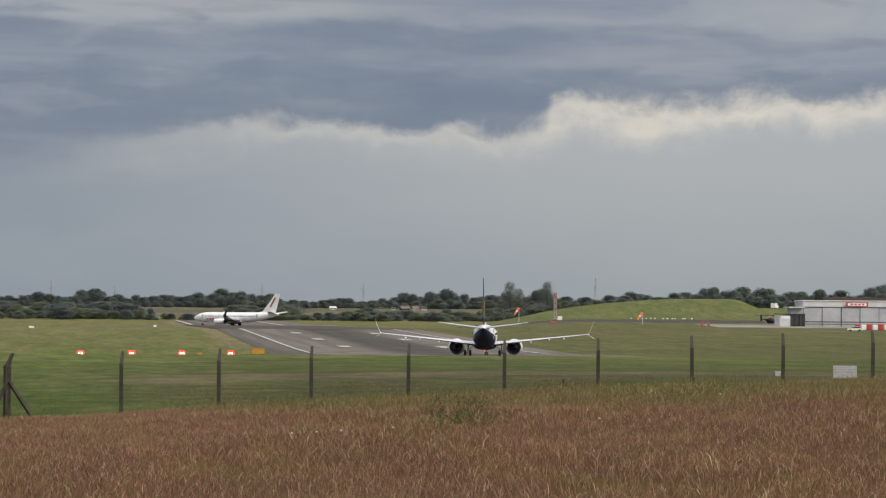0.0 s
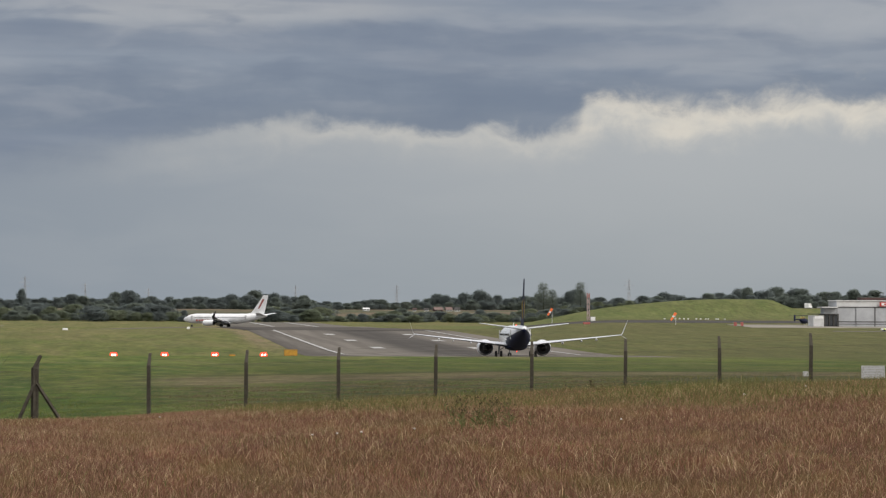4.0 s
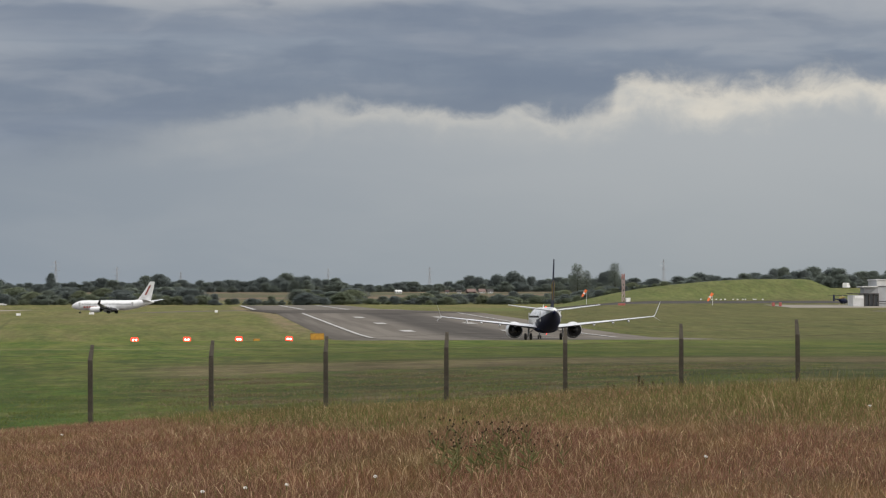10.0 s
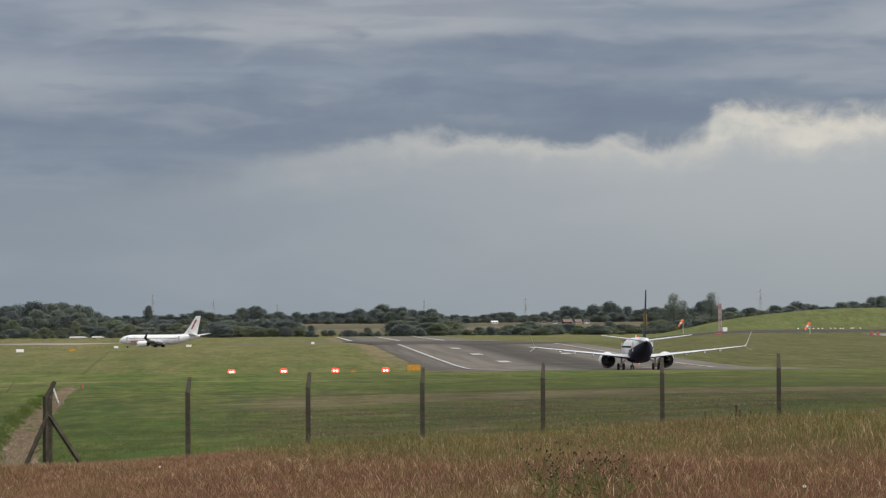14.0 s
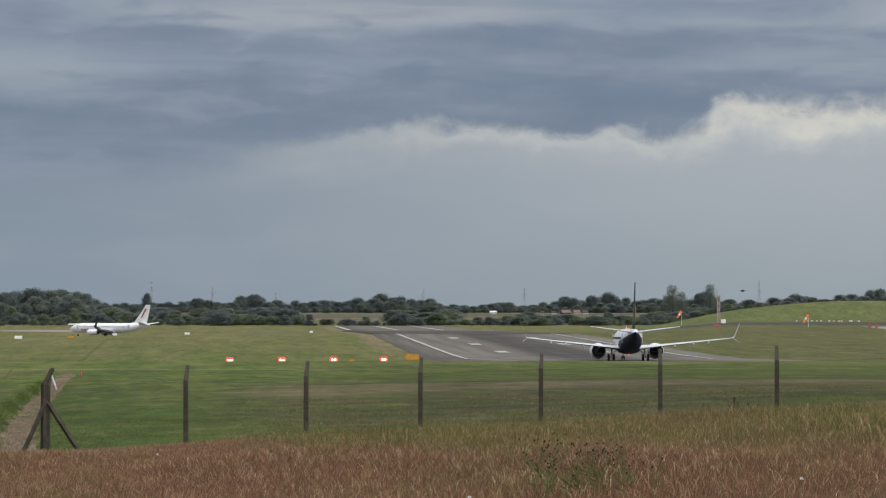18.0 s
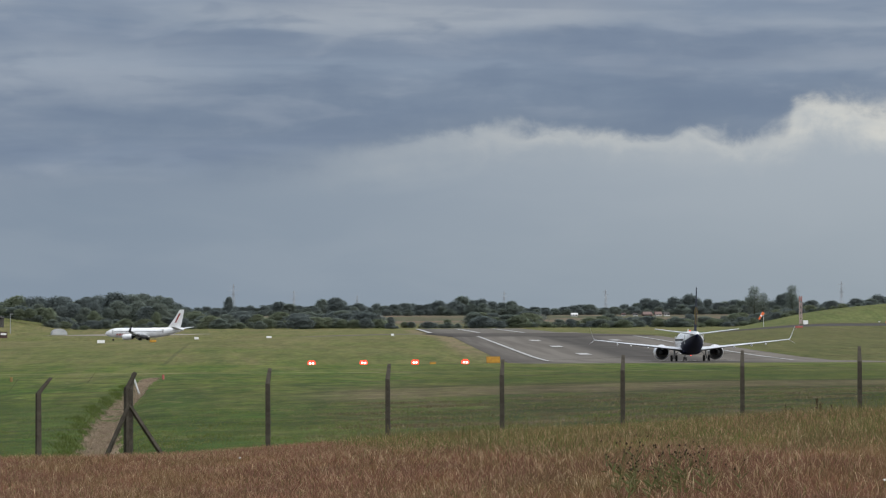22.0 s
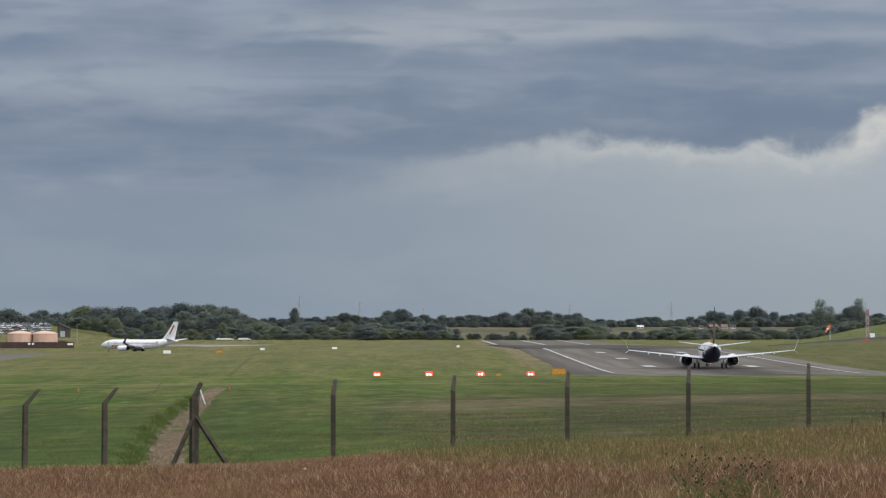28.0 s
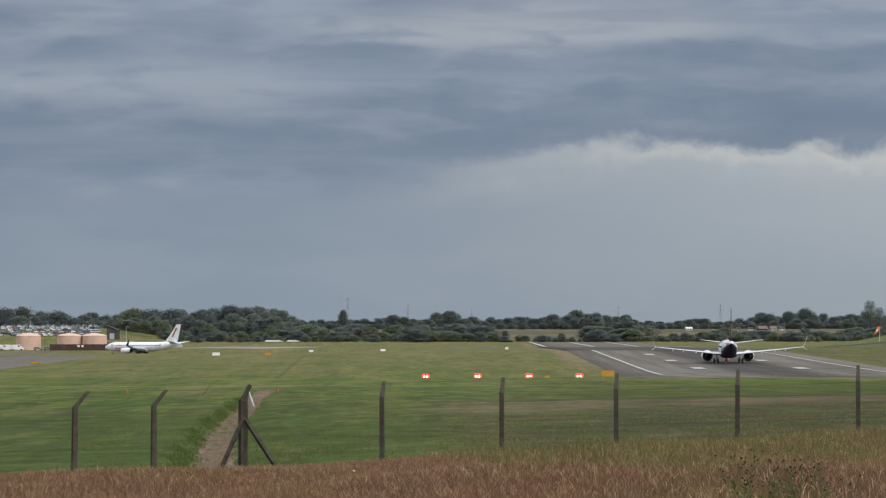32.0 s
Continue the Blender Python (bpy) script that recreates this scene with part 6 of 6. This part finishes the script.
CLODS = blade_material("dry_tufts", [(0.165, 0.128, 0.076, 1), (0.110, 0.086, 0.050, 1), (0.260, 0.208, 0.130, 1), (0.100, 0.115, 0.036, 1)])
blades("dry_tufts", 110000, ((-4.0, 30.0), (84.0, 150.0)), 0.09, 0.016, 0.8, CLODS, "dry brown tufts and clods in harrowed rows", 46, thin=lambda x, y: (np.sin(y * 0.62 + 0.05 * x + 0.8 * np.sin(x * 0.23)) > 0.35) * np.clip((x + 3) / 5, 0, 1) * (0.25 + 0.55 * (np.sin(x * 0.9 + y * 0.17) > -0.2)) + 0.03)

WEED = blade_material("weed_green", [(0.090, 0.108, 0.036, 1), (0.125, 0.132, 0.048, 1), (0.115, 0.096, 0.045, 1)])


def weed_clump(cx, cy, seed, stems):
    """Dark knapweed: thin branched stems with round dark heads."""
    rg = random.Random(seed)
    t = thing("weed_clump", pose(cx, cy, land(cx, cy)), "dark branching weed clump with small round seed heads", "weed", "weeds in the meadow")
    bs, bh, bl = bmesh.new(), bmesh.new(), bmesh.new()
    for k in range(stems):
        x, y = rg.gauss(0, 0.29), rg.gauss(0, 0.55)
        h = rg.uniform(0.32, 0.66)
        top = Vector((x + rg.uniform(-0.15, 0.15), y, h))
        rod(bs, (x, y, 0), top, 0.005, 0.003, 3, caps=False)
        bmesh.ops.create_icosphere(bh, subdivisions=1, radius=rg.uniform(0.010, 0.016), matrix=Matrix.Translation(top))
        for j in range(2):
            f = rg.uniform(0.5, 0.85)
            q = Vector((x, y, 0)).lerp(top, f)
            e = q + Vector((rg.uniform(-0.2, 0.2), rg.uniform(-0.1, 0.1), rg.uniform(0.1, 0.22)))
            rod(bs, q, e, 0.003, 0.002, 3, caps=False)
            bmesh.ops.create_icosphere(bh, subdivisions=1, radius=rg.uniform(0.008, 0.013), matrix=Matrix.Translation(e))
        for j in range(7):
            q = Vector((x, y, 0)).lerp(top, rg.uniform(0.1, 0.75))
            d = Vector((rg.uniform(-1, 1), rg.uniform(-1, 1), rg.uniform(0.1, 0.8))).normalized() * rg.uniform(0.08, 0.18)
            s = Vector((0.012, 0, 0.004))
            vs = [bl.verts.new(p) for p in (q, q + d * 0.5 + s, q + d, q + d * 0.5 - s)]
            bl.faces.new(vs)
    tagged(part("stem_tuft", bs, WEED, t), kind="stuff")
    tagged(part("seed_head_tuft", bh, BARK, t), kind="stuff")
    tagged(part("foliage", bl, WEED, t), kind="stuff")


weed_clump(3.05, 30.8, 1, 24)
weed_clump(3.45, 31.5, 2, 8)
weed_clump(11.0, 69.0, 3, 9)


def dock(cx, cy, h, seed):
    """Upright dock with dark rusty spikes."""
    rg = random.Random(seed)
    t = thing("dock_plant", pose(cx, cy, land(cx, cy)), "tall dark dock plant with upright seed spikes", "weed", "docks by the fence")
    bs, bh = bmesh.new(), bmesh.new()
    for k in range(4):
        x = rg.gauss(0, 0.07)
        top = Vector((x + rg.uniform(-0.12, 0.12), rg.gauss(0, 0.08), h * rg.uniform(0.7, 1.0)))
        foot = Vector((x * 0.4, 0, 0))
        rod(bs, foot, top, 0.008, 0.004, 4, caps=False)
        for j in range(9):
            p = foot.lerp(top, 0.55 + 0.05 * j)
            rod(bh, p, p + Vector((rg.uniform(-0.05, 0.05), rg.uniform(-0.05, 0.05), 0.05)), 0.016, 0.006, 5)
    tagged(part("stem_tuft", bs, WEED, t), kind="stuff")
    tagged(part("seed_tuft", bh, BARK, t), kind="stuff")
    bl = bmesh.new()
    for k in range(7):
        a, ln = rg.uniform(0, 6.28), rg.uniform(0.18, 0.32)
        d, q = Vector((math.cos(a), math.sin(a), 0)), Vector((-math.sin(a), math.cos(a), 0)) * 0.035
        z0 = rg.uniform(0.05, h * 0.45)
        vs = [bl.verts.new(p) for p in (Vector((0, 0, z0)), d * ln * 0.5 + q + Vector((0, 0, z0 + 0.16)), d * ln + Vector((0, 0, z0 + 0.12)), d * ln * 0.5 - q + Vector((0, 0, z0 + 0.16)))]
        bl.faces.new(vs)
    tagged(part("foliage", bl, WEED, t), kind="stuff")


for k, (x, y, h) in enumerate(((10.25, 69.5, 0.75), (11.1, 70.2, 0.95), (11.45, 69.8, 0.7), (9.2, 70.6, 0.62), (13.6, 70.0, 0.6))):
    dock(x, y, h, 60 + k)
FLOWER = painted("white_petals", (0.8, 0.8, 0.76, 1), None, 3.0, 0.8)
for k, (x, y) in enumerate(((0.6, 27.6), (1.0, 27.9), (1.9, 28.8), (0.2, 27.2), (9.5, 40), (12.1, 46.0), (-2.0, 50.0), (5.4, 30.0))):
    fl = thing("daisy", pose(x, y, land(x, y)), "small white meadow flower head", "flower", "white meadow flowers")
    bm = bmesh.new()
    rod(bm, (0, 0, 0), (0, 0, 0.19), 0.004, 0.003, 3)
    part("stem", bm, TURF, fl)
    bm = bmesh.new()
    for i in range(9):
        a = 2 * math.pi * i / 9
        vs = [bm.verts.new(Vector((r * math.cos(a + o), r * math.sin(a + o), 0.19 + dz + 0.6 * r * math.sin(a + o)))) for r, o, dz in ((0.004, 0, 0), (0.016, -0.22, 0.006), (0.023, 0, 0.005), (0.016, 0.22, 0.006))]
        bm.faces.new(vs)
    part("petals", bm, FLOWER, fl)

# dry cut strip along the ditch
rd = random.Random(8)
DITCH = [(lerp_table(DITCH_LINE, y) + 0.10 * math.sin(y * 0.21) + rd.uniform(-0.04, 0.04), y) for y in range(74, 262, 4)]
strip("ditch_strip", DITCH, 0.6, DIRT, 0.05, "dry brown cut strip along a shallow ditch", "path", 1.2, halves=[0.46 + 0.10 * math.sin(y * 0.13) + rd.uniform(-0.08, 0.08) for _, y in DITCH])
STRAW = blade_material("cut_straw", [(0.38, 0.30, 0.215, 1), (0.27, 0.205, 0.145, 1), (0.150, 0.112, 0.076, 1), (0.46, 0.37, 0.265, 1)])
LUSH = blade_material("lush_ditch_grass", [(0.052, 0.086, 0.013, 1), (0.080, 0.114, 0.022, 1), (0.115, 0.130, 0.034, 1)])
ditch_x = lambda y: np.interp(y, [p[0] for p in DITCH_LINE], [p[1] for p in DITCH_LINE])
blades("cut_straw", 900000, ((-26.0, 1.0), (73.0, 264.0)), 0.10, 0.016, 1.1, STRAW, "dry cut straw lying along the ditch", 71, thin=lambda x, y: np.exp(-((x - ditch_x(y) - 0.12 * np.sin(y * 0.7)) / 0.50) ** 4) * 0.7, lift=0.03)
blades("ditch_grass", 900000, ((-26.0, 1.0), (73.0, 230.0)), 0.15, 0.010, 0.6, LUSH, "lush dark grass on the ditch sides", 72, thin=lambda x, y: 0.30 * np.exp(-((ditch_x(y) - x + 0.15 * np.sin(y * 0.5) - 0.95) / 0.50) ** 2) * (0.25 + 0.75 * (np.sin(x * 3.1 + y * 0.45) > -0.2)))


# ---- a crow crossing the field ----
bird = thing("crow", pose(0, 0, 0), "dark crow flying low over the runway", "bird")
bm = bmesh.new()
loft(bm, [ellipse(0.24, 0.02, 0.012, 0.012, 8), ellipse(0.17, 0.02, 0.035, 0.035, 8), ellipse(0.10, 0.01, 0.045, 0.045, 8), ellipse(0.0, 0, 0.065, 0.06, 8), ellipse(-0.12, 0, 0.04, 0.035, 8), ellipse(-0.20, 0, 0.05, 0.012, 8), ellipse(-0.28, 0, 0.06, 0.006, 8)])
part("body", bm, DARK, bird, smooth=True)
WINGS = []
for s in (-1, 1):
    bm = bmesh.new()
    loft(bm, [airfoil(0, 0.10, 0.20, 0, 0.025), airfoil(s * 0.22, 0.13, 0.19, 0.0, 0.018), airfoil(s * 0.46, 0.04, 0.08, 0.0, 0.006)])
    w = part("wing", bm, DARK, bird, at=pose(s * 0.05, 0.0, 0.03))
    WINGS.append((s, w))


# seconds, bearing and height angle of the crow
BIRD = ((0.0, 0.963, 0.03), (12.0, 0.531, 0.025), (17.4, 0.2018, 0.0168), (17.6, 0.1877, 0.0143), (17.8, 0.1724, 0.0125), (18.0, 0.1585, 0.0104), (18.8, 0.092, -0.0031), (19.0, 0.0747, -0.0056), (19.2, 0.059, -0.0078), (19.4, 0.0447, -0.0092), (19.6, 0.0367, -0.0115), (19.8, 0.0225, -0.0146), (20.1, 0.0103, -0.0188), (32.0, 0.0103, -0.0188))


# ---- what moves ----
# how far the taxiing jet is short of its steady roll, by time
TAXI_LEAD = [(0, 26.5), (2, 26.2), (3, 27.1), (4.5, 29.4), (6, 31.3), (6.5, 30.3), (7, 19.4), (7.5, 6.9), (8, 1.4), (8.5, 1.5), (11, 1.8), (14, 0.9), (20, 0.5), (25, 0.2), (28, -0.6), (32, -1.0)]
def motions():
    rows = []
    for t, x, d, h in ((0, 58.9, 470, 8.2), (0.5, 58.9, 470, 7.2), (1, 58.8, 470, 6.0), (1.5, 58.8, 470.3, 5.0), (2, 58.8, 470.8, 4.2), (3, 58.8, 471, 3.5), (6, 58.7, 472, 3.2), (9, 58.8, 475, 3.2), (13, 59.1, 482, 3.2),
                       (16.5, 59.0, 488, 3.3), (19, 58.6, 496, 3.7), (20, 58.6, 502, 3.6), (21, 58.7, 511, 3.3), (22, 58.9, 523, 3), (23, 59.1, 536, 3), (24, 59.4, 550, 3), (25, 59.7, 566, 3),
                       (26.5, 59.9, 590, 3), (28, 60.1, 618, 3), (29, 60.1, 636, 3), (30, 60.1, 655, 3), (31, 60.1, 673, 3), (32, 60.1, 692, 3)):
        y = d - 4
        z0, z1 = land(x, y), land(x, y + 15)
        rows.append((t, pose(x, y, z0 + 0.11, math.degrees(math.atan2(z1 - z0, 15)) * 0.6, 0, -h)))
    walk(jet, rows)
    rows = []
    for t in (0, 1, 2, 3, 4.5, 6, 6.5, 7, 7.5, 8, 8.5, 9, 10, 12, 14, 16, 18, 20, 22, 24, 26, 28, 30, 32):
        y = 1160 + 88 * t / 32
        x = (14.3 - 157.9 * t / 32) * y / (1165 + 70 * t / 32)
        x, y = x + 6.0 + lerp_table(TAXI_LEAD, t), y + 2.0
        z = max(-4.85 - 2.3 * t / 32, land(x, y) + 0.18)
        rows.append((t, pose(x, y, z, 0, 0, 90 - 33 + 3 * t / 32)))
    walk(taxi_jet, rows)
    # the crow: straight in from the right, sinking towards the grass
    rows = []
    for t, b, e in BIRD:
        x = 240 * math.tan(b)
        rows.append((t, pose(x, 240, max(240 * e, land(x, 240) + 0.08), -3, 0, 92)))
    walk(bird, rows)
    for s, w in WINGS:
        rows = [(0.0, pose(s * 0.05, 0, 0.03))]
        for k in range(34):
            t = 17.0 + 0.1 * k
            rows.append((t, pose(s * 0.05, 0, 0.03, 0, -s * (38 * math.sin(k * 2.2) + 8), 0)))
        rows.append((32.0, pose(s * 0.05, 0, 0.03)))
        walk(w, rows)


motions()
